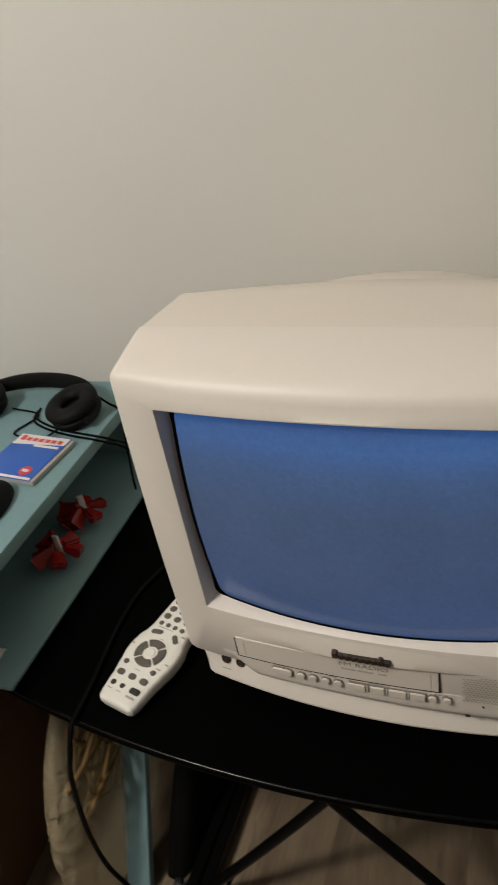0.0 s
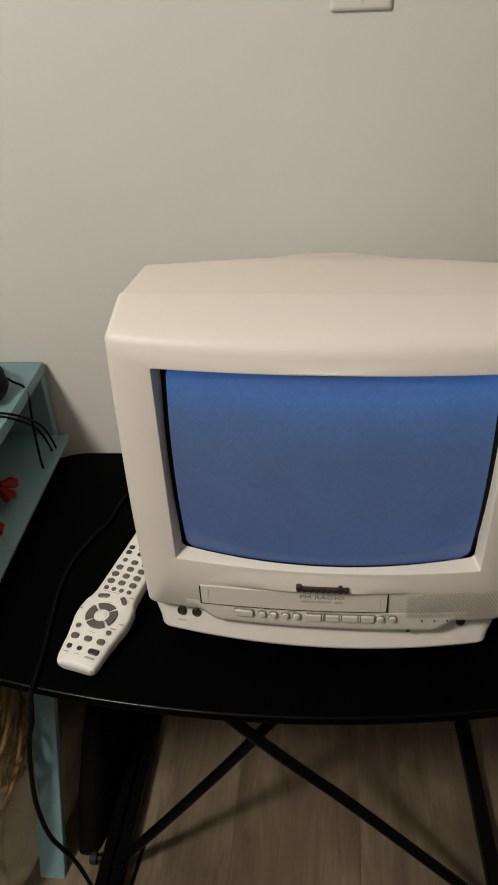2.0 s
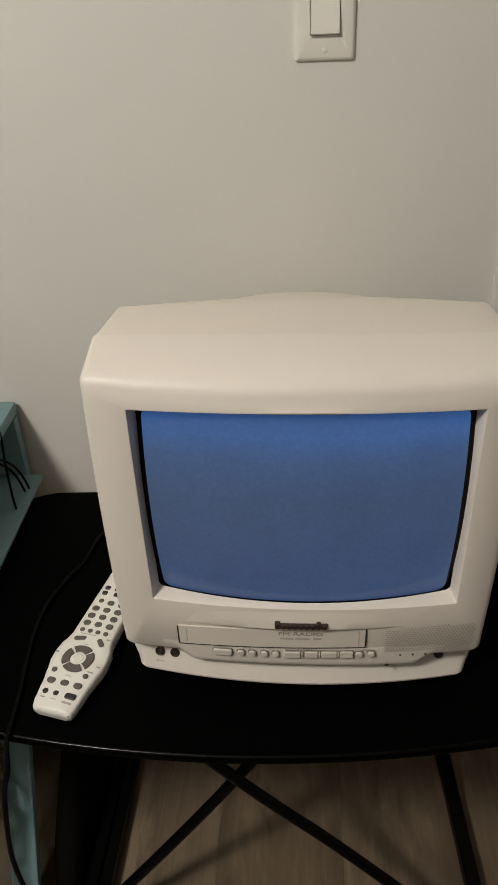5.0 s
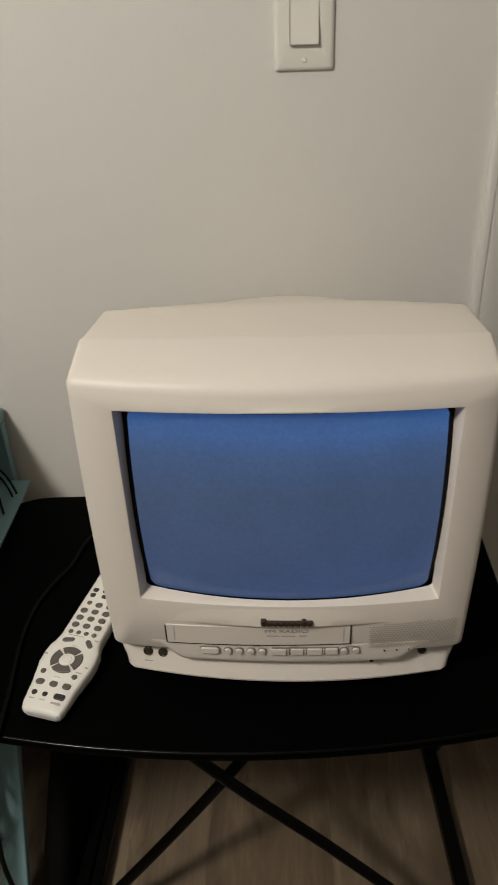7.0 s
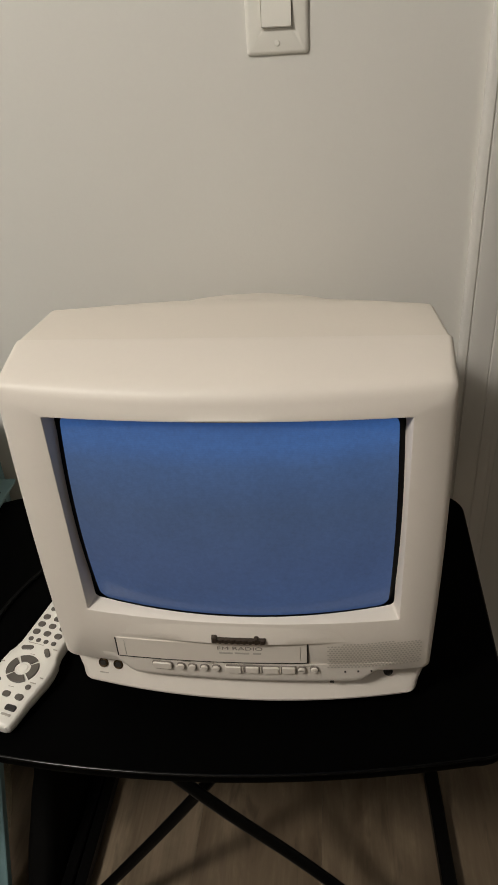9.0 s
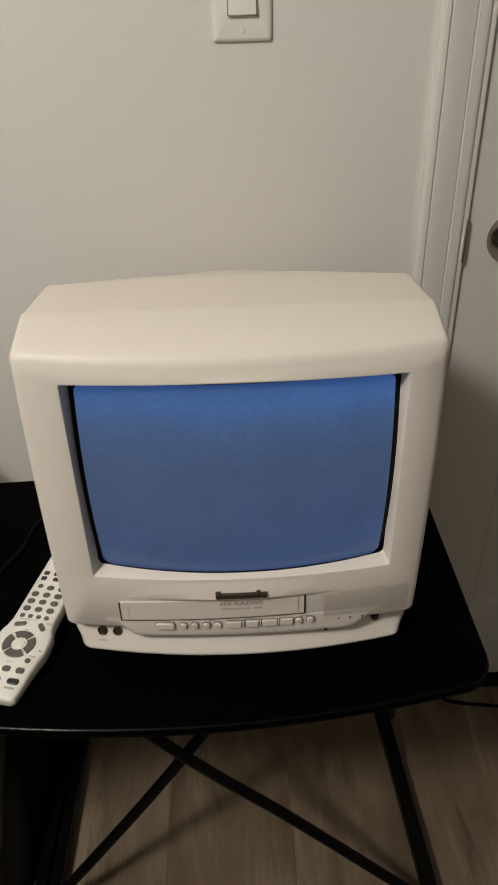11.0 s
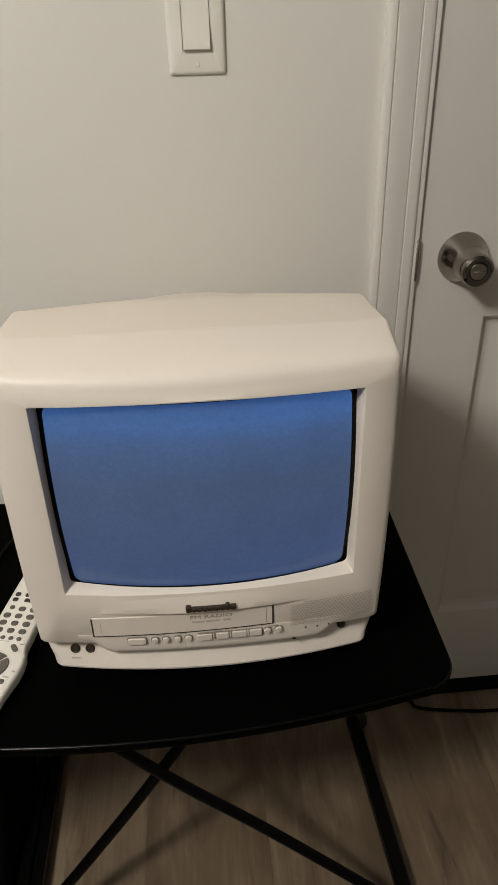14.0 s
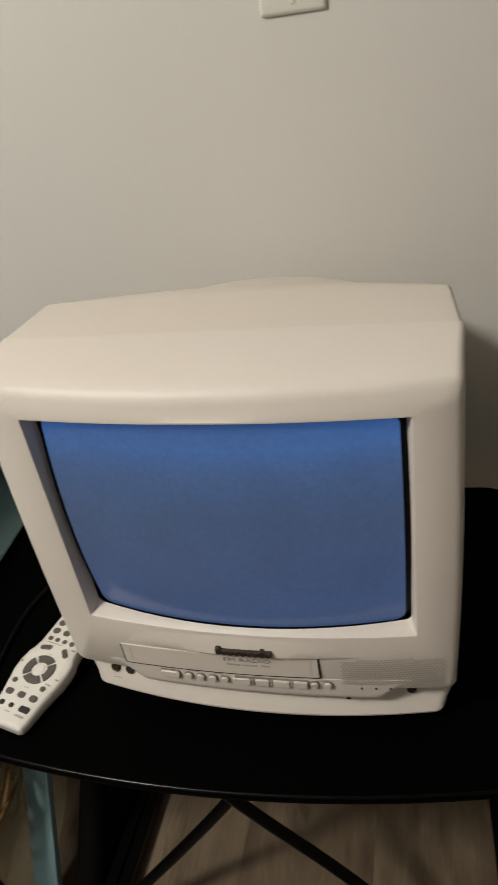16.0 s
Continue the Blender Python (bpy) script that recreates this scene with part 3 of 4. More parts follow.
def television():
    zb = TOP_Z + 0.012
    Z = lambda z: z - zb
    tv = thing("television", "cream white tube television with built-in video recorder showing a blue screen", "television", (TV_X, TV_Y, zb))

    def loop(y, hw, z0, z1, r, bow, bulge=0.0, sag=0.0, crown=0.0, wide=0.0, dx=0.0):
        pts = []
        for x, z in rounded(hw, Z(z0), Z(z1), r):
            t = (z - Z(z0)) / (z1 - z0)
            u = min(1.0, abs(x) / hw)
            xx = x * (1 + bulge * math.sin(math.pi * min(1, max(0, t))))
            pts.append((xx + dx, y - TV_Y - bow * (1 - (min(1.0, (x / wide) ** 2) if wide else u * u)), z - (sag * (1 - u * u) if t < 0.3 else 0) + (crown * (1 - u * u) if t > 0.7 else 0)))
        return pts

    # the front shell: seam, brow, face, opening, and the slope in to the tube
    bm = bmesh.new()
    off = -0.0028
    loft(bm, [loop(0.6736, 0.1904, 0.662, 0.9969, 0.004, 0, 0.004, dx=off),
              loop(0.6728, 0.1904, 0.661, 0.9970, 0.005, 0, 0.004, dx=off),
              loop(0.6690, 0.1905, 0.660, 0.9970, 0.005, 0.001, 0.004, dx=off),
              loop(0.645, 0.1893, 0.661, 0.9944, 0.006, 0.004, 0.006, dx=off),
              loop(0.6200, 0.1888, 0.662, 0.9900, 0.007, 0.009, 0.012, dx=off),
              loop(0.6120, 0.1882, 0.663, 0.9888, 0.007, 0.0115, 0.014, 0, -0.0035, dx=off),
              loop(0.6090, 0.1872, 0.6640, 0.9860, 0.007, 0.0126, 0.014, 0, -0.0060, dx=off),
              loop(0.6068, 0.1852, 0.6655, 0.9815, 0.008, 0.013, 0.013, 0, -0.0075, dx=off),
              loop(0.6060, 0.1820, 0.6675, 0.9745, 0.008, 0.013, 0.010, 0, -0.0065, wide=0.19, dx=off),
              loop(0.6030, 0.1525, 0.7390, 0.9632, 0.0015, 0.013, 0.002, 0.0040, wide=0.19),
              loop(0.6033, 0.1515, 0.7402, 0.9618, 0.0015, 0.013, 0.002, 0.0040, wide=0.19),
              loop(0.6050, 0.1507, 0.7412, 0.9610, 0.0015, 0.013, 0.002, 0.0040, wide=0.19),
              loop(0.6095, 0.1480, 0.7436, 0.9600, 0.003, 0.0150, 0.004, 0.0040),
              loop(0.6140, 0.1470, 0.7448, 0.9595, 0.005, 0.0180, 0.005, 0.0050)])
    part("front_shell", bm, SHELL, tv, angle=42)
    # the overhanging lip over the recorder's panel, deepest in the middle
    bm = bmesh.new()
    rows = []
    for k in range(33):
        x = -0.136 + 0.254 * k / 32
        u = (x + 0.009) / 0.127
        low = 0.7114 + 0.0008 * u * u
        o = 0.0066 * max(0.0, 1 - u * u) ** 0.8 - 0.0014
        e = 0.0022 * max(0.0, 1 - u * u) ** 0.5 - 0.0014
        f = face_y(x)
        rows.append([(x, f + 0.004, Z(low - 0.0005)), (x, f - o, Z(low)), (x, f - o - e, Z(low + 0.0012)), (x, f - o * 0.8 - e, Z(low + 0.010)), (x, f - e, Z(0.7345)), (x, f + 0.004, Z(0.7365))])
    loft(bm, rows, cap_first=True, cap_last=True)
    part("panel_lip", bm, SHELL, tv)
    # the back shell, tapering to the rear, with a low hump on top
    bm = bmesh.new()
    loft(bm, [loop(0.6728, 0.1780, 0.640, 0.9850, 0.004, 0, 0.008, dx=off),
              loop(0.6738, 0.1890, 0.640, 0.9968, 0.004, 0, 0.008, dx=off),
              loop(0.7000, 0.1860, 0.640, 0.9968, 0.004, 0, 0.010, 0, 0.0006, dx=off),
              loop(0.7400, 0.1820, 0.640, 0.9964, 0.004, -0.004, 0.014, 0, 0.0008, dx=off),
              loop(0.7445, 0.1812, 0.640, 0.9955, 0.004, -0.010, 0.014, 0, 0.0010, dx=off),
              loop(0.7550, 0.1800, 0.640, 0.9910, 0.006, -0.018, 0.02, 0, 0.0015),
              loop(0.7800, 0.1760, 0.640, 0.9800, 0.010, -0.020, 0.02, 0, 0.0020),
              loop(0.880, 0.163, 0.640, 0.940, 0.020, -0.01, 0.02, 0, 0.004),
              loop(0.955, 0.148, 0.640, 0.905, 0.022, 0, 0.01, 0, 0.004),
              loop(0.972, 0.138, 0.645, 0.893, 0.022, 0, 0.0)], cap_first=True, cap_last=True)
    dome = bmesh.ops.create_uvsphere(bm, u_segments=28, v_segments=16, radius=1.0)["verts"]
    for v in dome:
        v.co = Vector((v.co.x * 0.150, 0.835 - TV_Y + v.co.y * 0.085, Z(0.921) + v.co.z * 0.0415))
    part("back_shell", bm, SHELL_BACK, tv, angle=40)
    # the base: bowed in front, cut in towards the table
    bm = bmesh.new()

    def ring(z, hw, yf, bow, r=0.012):
        pts = []
        for k in range(41):
            x = -hw + r + 2 * (hw - r) * k / 40
            pts.append((x, yf - TV_Y - bow * (1 - (x / hw) ** 2), Z(z)))
        e = pts[-1][1]
        pts += [(hw - r + r * math.sin(a), e + r - r * math.cos(a), Z(z)) for a in (radians(15 * k) for k in range(1, 7))]
        pts += [(hw, 0.93 - TV_Y, Z(z)), (-hw, 0.93 - TV_Y, Z(z))]
        pts += [(-hw + r - r * math.cos(a), e + r - r * math.sin(a), Z(z)) for a in (radians(15 * k) for k in range(0, 6))]
        return pts
    loft(bm, [ring(0.6120, 0.1715, 0.6220, 0.0180), ring(0.6128, 0.1743, 0.6190, 0.0195), ring(0.6172, 0.1757, 0.6178, 0.0200), ring(0.6180, 0.1757, 0.6182, 0.0198),
              ring(0.6188, 0.1780, 0.6145, 0.0200), ring(0.6215, 0.1795, 0.6140, 0.0200), ring(0.6300, 0.1815, 0.6178, 0.0200), ring(0.6410, 0.1862, 0.6225, 0.0198),
              ring(0.6520, 0.1888, 0.6270, 0.0196), ring(0.6610, 0.1902, 0.6285, 0.0195), ring(0.6680, 0.1902, 0.6320, 0.0195)], cap_first=True, cap_last=True)
    bmesh.ops.translate(bm, verts=bm.verts, vec=(-0.003, 0, 0))
    part("base", bm, SHELL, tv, angle=30)
    # the control tongue that hangs below the face, its ends swept up to the sockets
    bm = bmesh.new()
    rows = []
    for k in range(73):
        x = -0.147 + 0.294 * k / 72
        a, b = ((-0.112 - x) / 0.027, (x - 0.113) / 0.028)
        u = min(1.0, max(0.0, a, b))
        low = 0.6485 + 0.0185 * u * u * (3 - 2 * u)
        f = face_y(x) + 0.0010
        rows.append([(x, f + 0.018, Z(low + 0.0025)), (x, f + 0.008, Z(low)), (x, f + 0.0040, Z(low + 0.0006)), (x, f + 0.0014, Z(low + 0.0024)), (x, f, Z(low + 0.0055)), (x, f - 0.0004, Z(low + 0.0095)),
                     (x, f - 0.0004, Z(max(low + 0.0105, 0.6785))), (x, f + 0.003, Z(max(low + 0.0112, 0.6795)))])
    loft(bm, rows, cap_first=True, cap_last=True)
    part("control_ledge", bm, SHELL, tv)
    # the tube
    bm = bmesh.new()

    def glass(x, z):
        return 0.5885 - TV_Y + 0.0185 * (x / 0.145) ** 2 + 0.008 * ((z - Z(0.857)) / 0.105) ** 2

    def patch(bm, hw, z0, z1, r, lift, cols=26, rows_n=20):
        rings = []
        for s in [i / 12 for i in range(12, 0, -1)]:
            pts = []
            for x, z in rounded(hw, Z(z0), Z(z1), r):
                cz = Z((z0 + z1) / 2)
                px, pz = x * s, cz + (z - cz) * s
                # the sides of the tube bow outwards a little
                px *= 1 + 0.012 * (1 - ((pz - cz) / ((z1 - z0) / 2)) ** 2)
                pz += (-0.0035 if pz < cz else 0.0015) * (1 - (px / hw) ** 2) * abs(pz - cz) / ((z1 - z0) / 2)
                pts.append((px, glass(px, pz) + lift, pz))
            rings.append(pts)
        loft(bm, rings, cap_last=True)
    tube_bm = bmesh.new()
    patch(tube_bm, 0.1520, 0.7370, 0.9720, 0.012, 0.0016)
    part("tube_border", tube_bm, TUBE_BLACK, tv, "glossy black border of the picture tube", angle=60)
    patch(bm, 0.1418, 0.7432, 0.9565, 0.0095, 0.0)
    part("screen", bm, SCREEN, tv, "curved glass screen glowing plain blue", angle=60)

    # recorder flap with its dark side gaps, hung a little askew
    tilt = lambda x: PANEL_TILT * 1.5 * (x + 0.033)
    for x0f, x1f, z0f, z1f in ((-0.1306, -0.1290, 0.6790, 0.7052), (0.0640, 0.0656, 0.6790, 0.7075), (-0.1290, 0.0640, 0.6788, 0.6797)):
        bm = bmesh.new()
        n = 2 if x1f - x0f < 0.01 else 24
        loft(bm, [[(x, face_y(x) + 0.003, Z(z0f + tilt(x))), (x, face_y(x) - 0.0006, Z(z0f + tilt(x))), (x, face_y(x) - 0.0006, Z(z1f + tilt(x))), (x, face_y(x) + 0.003, Z(z1f + tilt(x)))]
                  for x in (x0f + (x1f - x0f) * k / n for k in range(n + 1))], cap_first=True, cap_last=True)
        part("flap_gap", bm, HOLE, tv, "dark gap beside the cassette flap")
    n = 24
    bm = bmesh.new()
    rows = []
    for k in range(n + 1):
        x = -0.1288 + 0.1926 * k / n
        f, t = face_y(x), tilt(x)
        rows.append([(x, f + 0.004, Z(0.6799 + t)), (x, f - 0.0004, Z(0.6799 + t)), (x, f - 0.0011, Z(0.6806 + t)), (x, f - 0.0011, Z(0.7062 + t)), (x, f - 0.0004, Z(0.7070 + t)), (x, f + 0.004, Z(0.7070 + t))])
    loft(bm, rows, cap_first=True, cap_last=True)
    flap = part("cassette_flap", bm, FLAP, tv)
    for x in (-0.1205, 0.0575):
        face_plate("flap_groove", x, Z(0.6935 + tilt(x)), 0.0006, 0.0205, 0.0013, PRINT_FAINT, flap, 0.0002)
    lettering("words", "FM RADIO", 0.0066, Matrix.Translation((0, -0.0013, 0)) @ on_face(-0.002, Z(0.7012)) @ Matrix.Rotation(PANEL_TILT, 4, "Z"), PRINT, flap, 0.045)
    for x, w in ((-0.0160, 0.0140), (0.0000, 0.0150), (0.0150, 0.0085)):
        face_plate("print_bar", x, Z(0.6945 + PANEL_TILT * x), w, 0.0030, 0.0014, PRINT_FAINT, flap, 0.0004)
    # the maker's badge, a plain dark plate with a lumpy outline
    badge = face_plate("badge", -0.0015, Z(0.7180), 0.0535, 0.0058, 0.0078, BADGE, tv, 0.0012, "dark raised maker's badge")
    for k in range(9):
        h = 0.0078 if k in (0, 7) else 0.0056
        face_plate("badge_bar", -0.0250 + 0.00585 * k, Z(0.7152) + h / 2, 0.0046 if k else 0.0058, h, 0.0088, BADGE, badge, 0.0014)
    # buttons
    zk = 0.6708
    row = lambda x: Z(zk + PANEL_TILT * (x + 0.01))
    for x, w, h, r in ((-0.0840, 0.0205, 0.0085, 0.003), (-0.0645, 0.0078, 0.0072, 0.0034), (-0.0525, 0.0078, 0.0072, 0.0034), (-0.0400, 0.0078, 0.0072, 0.0034), (-0.0280, 0.0078, 0.0072, 0.0034),
                       (0.0175, 0.0700, 0.0088, 0.0012), (0.0585, 0.0078, 0.0070, 0.0034), (0.0710, 0.0078, 0.0070, 0.0034)):
        face_plate("button_gap", x, row(x), w + 0.0012, h + 0.0012, 0.0010, PRINT, tv, r, "dark gap round the button")
    face_plate("power_button", -0.0840, row(-0.084), 0.0205, 0.0085, 0.0026, FLAP, tv, 0.003)
    for x in (-0.0645, -0.0525, -0.0400, -0.0280):
        face_plate("button", x, row(x), 0.0078, 0.0072, 0.0026, FLAP, tv, 0.0034)
    for x, w in ((-0.0105, 0.0165), (0.0090, 0.0135), (0.0275, 0.0160), (0.0455, 0.0135)):
        face_plate("transport_button", x, row(x), w, 0.0088, 0.0026, FLAP, tv, 0.0012)
    for x in (-0.0005, 0.0175, 0.0370):
        face_plate("button_divider", x, row(x), 0.0013, 0.0085, 0.0018, SHELL, tv, 0.0004)
    for x in (0.0585, 0.0710):
        face_plate("button", x, row(x), 0.0078, 0.0070, 0.0026, FLAP, tv, 0.0034)
    for x, z, w in ((-0.084, 0.6775, 0.012), (-0.058, 0.6772, 0.008), (-0.034, 0.6772, 0.008), (0.065, 0.6775, 0.010), (-0.084, 0.6632, 0.016), (0.005, 0.6775, 0.009)):
        face_plate("print_bar", x, Z(z), w, 0.0011, 0.0006, PRINT_FAINT, tv, 0.0003)
    for x in (0.1015, 0.1145, 0.1275):
        face_plate("indicator_hole", x, Z(0.6680), 0.0017, 0.0017, 0.0007, HOLE, tv, 0.0007)
    face_plate("sensor_window", 0.0885, Z(0.6528), 0.0042, 0.0022, 0.0002, HOLE, tv, 0.0008)
    # loudspeaker holes
    bm = bmesh.new()
    for r in range(12):
        for c in range(27):
            x = 0.0850 + 0.00335 * c + (0.0017 if r % 2 else 0)
            z = 0.6755 + 0.0029 * r + 0.10 * max(0.0, x - 0.118)
            if z > 0.7105 or x > 0.1745 or (z > 0.706 and x < 0.10):
                continue
            mm = on_face(x, Z(z), 0, 0.0002)
            outer = [bm.verts.new(mm @ Vector((0.00125 * math.cos(a), 0.00105 * math.sin(a), 0.0006))) for a in (math.pi / 3 * k for k in range(6))]
            bm.faces.new(outer)
    tagged(part("speaker_grille", bm, GRILLE, tv, "fine perforated loudspeaker grille"), kind="stuff")
    # sockets
    for x, mat in ((-0.1570, BRASS), (-0.1400, BRASS), (0.1455, HOLE)):
        r = 0.0052 if x < 0 else 0.0045
        mm = on_face(x, Z(0.6425 if x < 0 else 0.6485), 0.0162 if x < 0 else 0.0160) @ Matrix.Rotation(radians(-20), 4, "X")
        s = part("socket", lathe(bmesh.new(), ((r, -0.004), (r * 1.05, 0.0016), (r * 0.85, 0.0022), (r * 0.72, 0.0016), (r * 0.70, -0.002)), mm, 20), mat, tv)
        part("socket_hole", lathe(bmesh.new(), ((r * 0.66, -0.003), (r * 0.66, 0.0018), (r * 0.3, 0.0019)), mm, 16), HOLE, s)
    for x in (-0.157, -0.141):
        face_plate("print_bar", x, Z(0.6310), 0.010, 0.0012, 0.0012, PRINT_FAINT, tv, 0.0003, base=0.0125)
    # feet
    for x in (-0.14, 0.14):
        for y in (0.635, 0.90):
            part("foot", boxed((x - 0.012, y - TV_Y - 0.012, -0.012), (x + 0.012, y - TV_Y + 0.012, 0.0015), 0.001), RUBBER, tv)
    return tv


television()


# ---- remote control ----
def remote():
    rc = thing("remote_control", "white remote control with grey keys lying on the black table", "remote control", (-0.2685, 0.554, TOP_Z), -13.5)
    rc.rotation_euler = (radians(2.0), 0, radians(-13.5))
    half = ((0.0, 0.0215), (0.003, 0.0250), (0.010, 0.0270), (0.030, 0.0288), (0.048, 0.0318), (0.060, 0.0345), (0.072, 0.0350), (0.084, 0.0335), (0.094, 0.0292),
            (0.102, 0.0275), (0.140, 0.0270), (0.195, 0.0262), (0.220, 0.0255), (0.231, 0.0225), (0.235, 0.018))

    def width(u):
        for (a, wa), (b, wb) in zip(half, half[1:]):
            if a <= u <= b:
                t = (u - a) / (b - a)
                return 0.95 * (wa + (wb - wa) * (t * t * (3 - 2 * t)))
        return half[-1][1]
    us = sorted({round(u, 4) for u, _ in half} | {0.235 * k / 44 for k in range(45)} | {0.0004, 0.0012, 0.0022, 0.0035})
    top = lambda u: 0.0165 + 0.0055 * min(1, u / 0.06)
    bm = bmesh.new()
    loops = []
    for u in us:
        w, h = width(u), top(u)
        q = max(0.0, 1 - min(u, 0.235 - u) / 0.005)
        e = 0.005 * (1 - math.sqrt(1 - 0.98 * q * q))
        sec = ((-0.80, 0.0015 + e), (-0.94, 0.004 + e), (-1.0, 0.009), (-0.995, h - 0.0050), (-0.965, h - 0.0020), (-0.90, h - 0.0004 - e), (-0.5, h + 0.0006 - e), (0, h + 0.0009 - e),
               (0.5, h + 0.0006 - e), (0.90, h - 0.0004 - e), (0.965, h - 0.0020), (0.995, h - 0.0050), (1.0, 0.009), (0.94, 0.004 + e), (0.80, 0.0015 + e))
        loops.append([(w * a, u, z) for a, z in sec])
    loft(bm, loops, cap_first=True, cap_last=True)
    part("case", bm, REMOTE_WHITE, rc, angle=45)

    def key(name, v, u, w, h, mat, r=0.9, out=0.0016, turn=0.0):
        m = Matrix.Translation((v, u, top(u) + 0.0004)) @ Matrix.Rotation(radians(turn), 4, "Z")
        rad = min(w, h) / 2 * r
        bm = bmesh.new()
        loft(bm, [[m @ Vector((a, b, d)) for a, b in rounded(w / 2 - i, -h / 2 + i, h / 2 - i, max(rad - i, 0.0004), 2, 4)] for i, d in ((0, -0.002), (0, out * 0.6), (0.0008, out))],
             cap_first=True, cap_last=True)
        return part(name, bm, mat, rc)
    key("key", -0.0165, 0.0205, 0.0062, 0.0060, KEY_BLACK)
    key("key", -0.0035, 0.0205, 0.0062, 0.0056, KEY_BLACK)
    key("key", 0.0140, 0.0205, 0.0130, 0.0070, KEY_BLACK, 0.7)
    key("print_bar", 0.0130, 0.0125, 0.0115, 0.0026, PRINT_FAINT, 0.7, 0.0007)
    for v in (-0.0165, 0.0, 0.0160):
        key("key", v, 0.0340, 0.0098, 0.0072, KEY_GREY)
    for v in (-0.0195, 0.0190):
        key("key", v, 0.0470, 0.0062, 0.0058, KEY_GREY)
    # ring of four and the round middle key
    c = (0.0, 0.0660)
    for k in range(4):
        bm = bmesh.new()
        loops = []
        for i, d in ((0, -0.002), (0, 0.0012), (0.0007, 0.0018)):
            pts = []
            a0, a1 = radians(45 + 90 * k + 6), radians(45 + 90 * k + 84)
            for j in range(11):
                a = a0 + (a1 - a0) * j / 10
                pts.append((c[0] + (0.0188 - i) * math.cos(a), c[1] + (0.0180 - i) * math.sin(a), top(c[1]) + 0.0004 + d))
            for j in range(7):
                a = a1 + (a0 - a1) * j / 6
                pts.append((c[0] + (0.0092 + i) * math.cos(a), c[1] + (0.0088 + i) * math.sin(a), top(c[1]) + 0.0004 + d))
            loops.append(pts)
        loft(bm, loops, cap_first=True, cap_last=True)
        part("arrow_key", bm, KEY_GREY, rc)
    key("key", 0.0, 0.0660, 0.0125, 0.0120, REMOTE_WHITE, 0.98, 0.0014)
    key("key", -0.0115, 0.0935, 0.0145, 0.0060, KEY_GREY, 0.95, turn=14)
    key("key", 0.0150, 0.0925, 0.0125, 0.0060, KEY_GREY, 0.95, turn=-48)
    for j, v in enumerate((-0.0150, -0.0050, 0.0050, 0.0150)):
        key("key", v, 0.1060, 0.0058, 0.0056, KEY_GREY)
    for r in range(4):
        for v in (-0.0145, 0.0, 0.0145):
            if r == 3 and v < 0:
                key("key", v + 0.001, 0.1185 + 0.0115 * r, 0.0062, 0.0060, KEY_GREY)
            else:
                key("key", v, 0.1170 + 0.0115 * r, 0.0090, 0.0075, KEY_GREY)
    for v, u, w in ((-0.0150, 0.1660, 0.0068), (0.0035, 0.1660, 0.0130), (-0.0150, 0.1750, 0.0068), (-0.0020, 0.1750, 0.0066), (0.0120, 0.1750, 0.0066), (0.0170, 0.1660, 0.0060)):
        key("key", v, u, w, 0.0060, KEY_BLACK, 0.6)
    key("power_key", 0.0130, 0.1930, 0.0085, 0.0070, KEY_BLACK, 0.8)
    for v, u, w in ((-0.0165, 0.0135, 0.006), (-0.0035, 0.0135, 0.007), (-0.0285, 0.0700, 0.004), (0.0275, 0.0610, 0.004), (0.0215, 0.0530, 0.007), (0.0, 0.0865, 0.006), (0.0, 0.0430, 0.007),
                     (-0.005, 0.1010, 0.02), (0.0215, 0.0990, 0.005)):
        key("print_bar", v, u, w, 0.0011 if w > 0.002 else 0.030, PRINT_FAINT, 0.5, 0.0007)
    return rc


remote()


# ---- the teal desk ----
def teal_desk():
    desk = thing("desk", "teal painted wooden desk with an open shelf under the top", "desk", (-0.442, WALL_Y, 0), 1.5)
    w = WALL_Y
    Y = lambda y: y - w
    part("desktop", boxed((-1.20, Y(0.44), 0.708), (0.0, Y(1.027), 0.727), 0.0022), TEAL, desk)
    part("shelf", boxed((-1.18, Y(0.548), 0.6025), (0.028, Y(1.0), 0.6085), 0.002), TEAL, desk)
    part("end_panel", boxed((-1.18, Y(1.004), 0.35), (0.0, Y(1.022), 0.7065), 0.002), TEAL, desk)
    # unseen panel added to keep light from the front off the shelf
    part("shade_panel", boxed((-1.18, Y(0.532), 0.600), (-0.012, Y(0.546), 0.7075), 0.002), TEAL, desk)
    part("back_panel", boxed((-1.195, Y(0.515), 0.609), (-1.18, Y(1.0), 0.707), 0.001), TEAL, desk)
    for x in (-0.031, -1.16):
        for yb, yt in ((0.606, 0.916),):
            m0, m1 = (x + 0.030, Y(yb), 0.0), (x + 0.0135, Y(yt), 0.587)
            bm = bmesh.new()
            loft(bm, [[(c[0] + a, c[1] + b, c[2]) for a, b in ((-0.0210, -0.0085), (-0.0195, -0.0100), (0.0195, -0.0100), (0.0210, -0.0085), (0.0210, 0.0060), (-0.0210, 0.0060))] for c in (m0, m1)],
                 cap_first=True, cap_last=True)
            part("leg", bm, TEAL, desk)
    return desk


teal_desk()
DESK_Z = 0.727


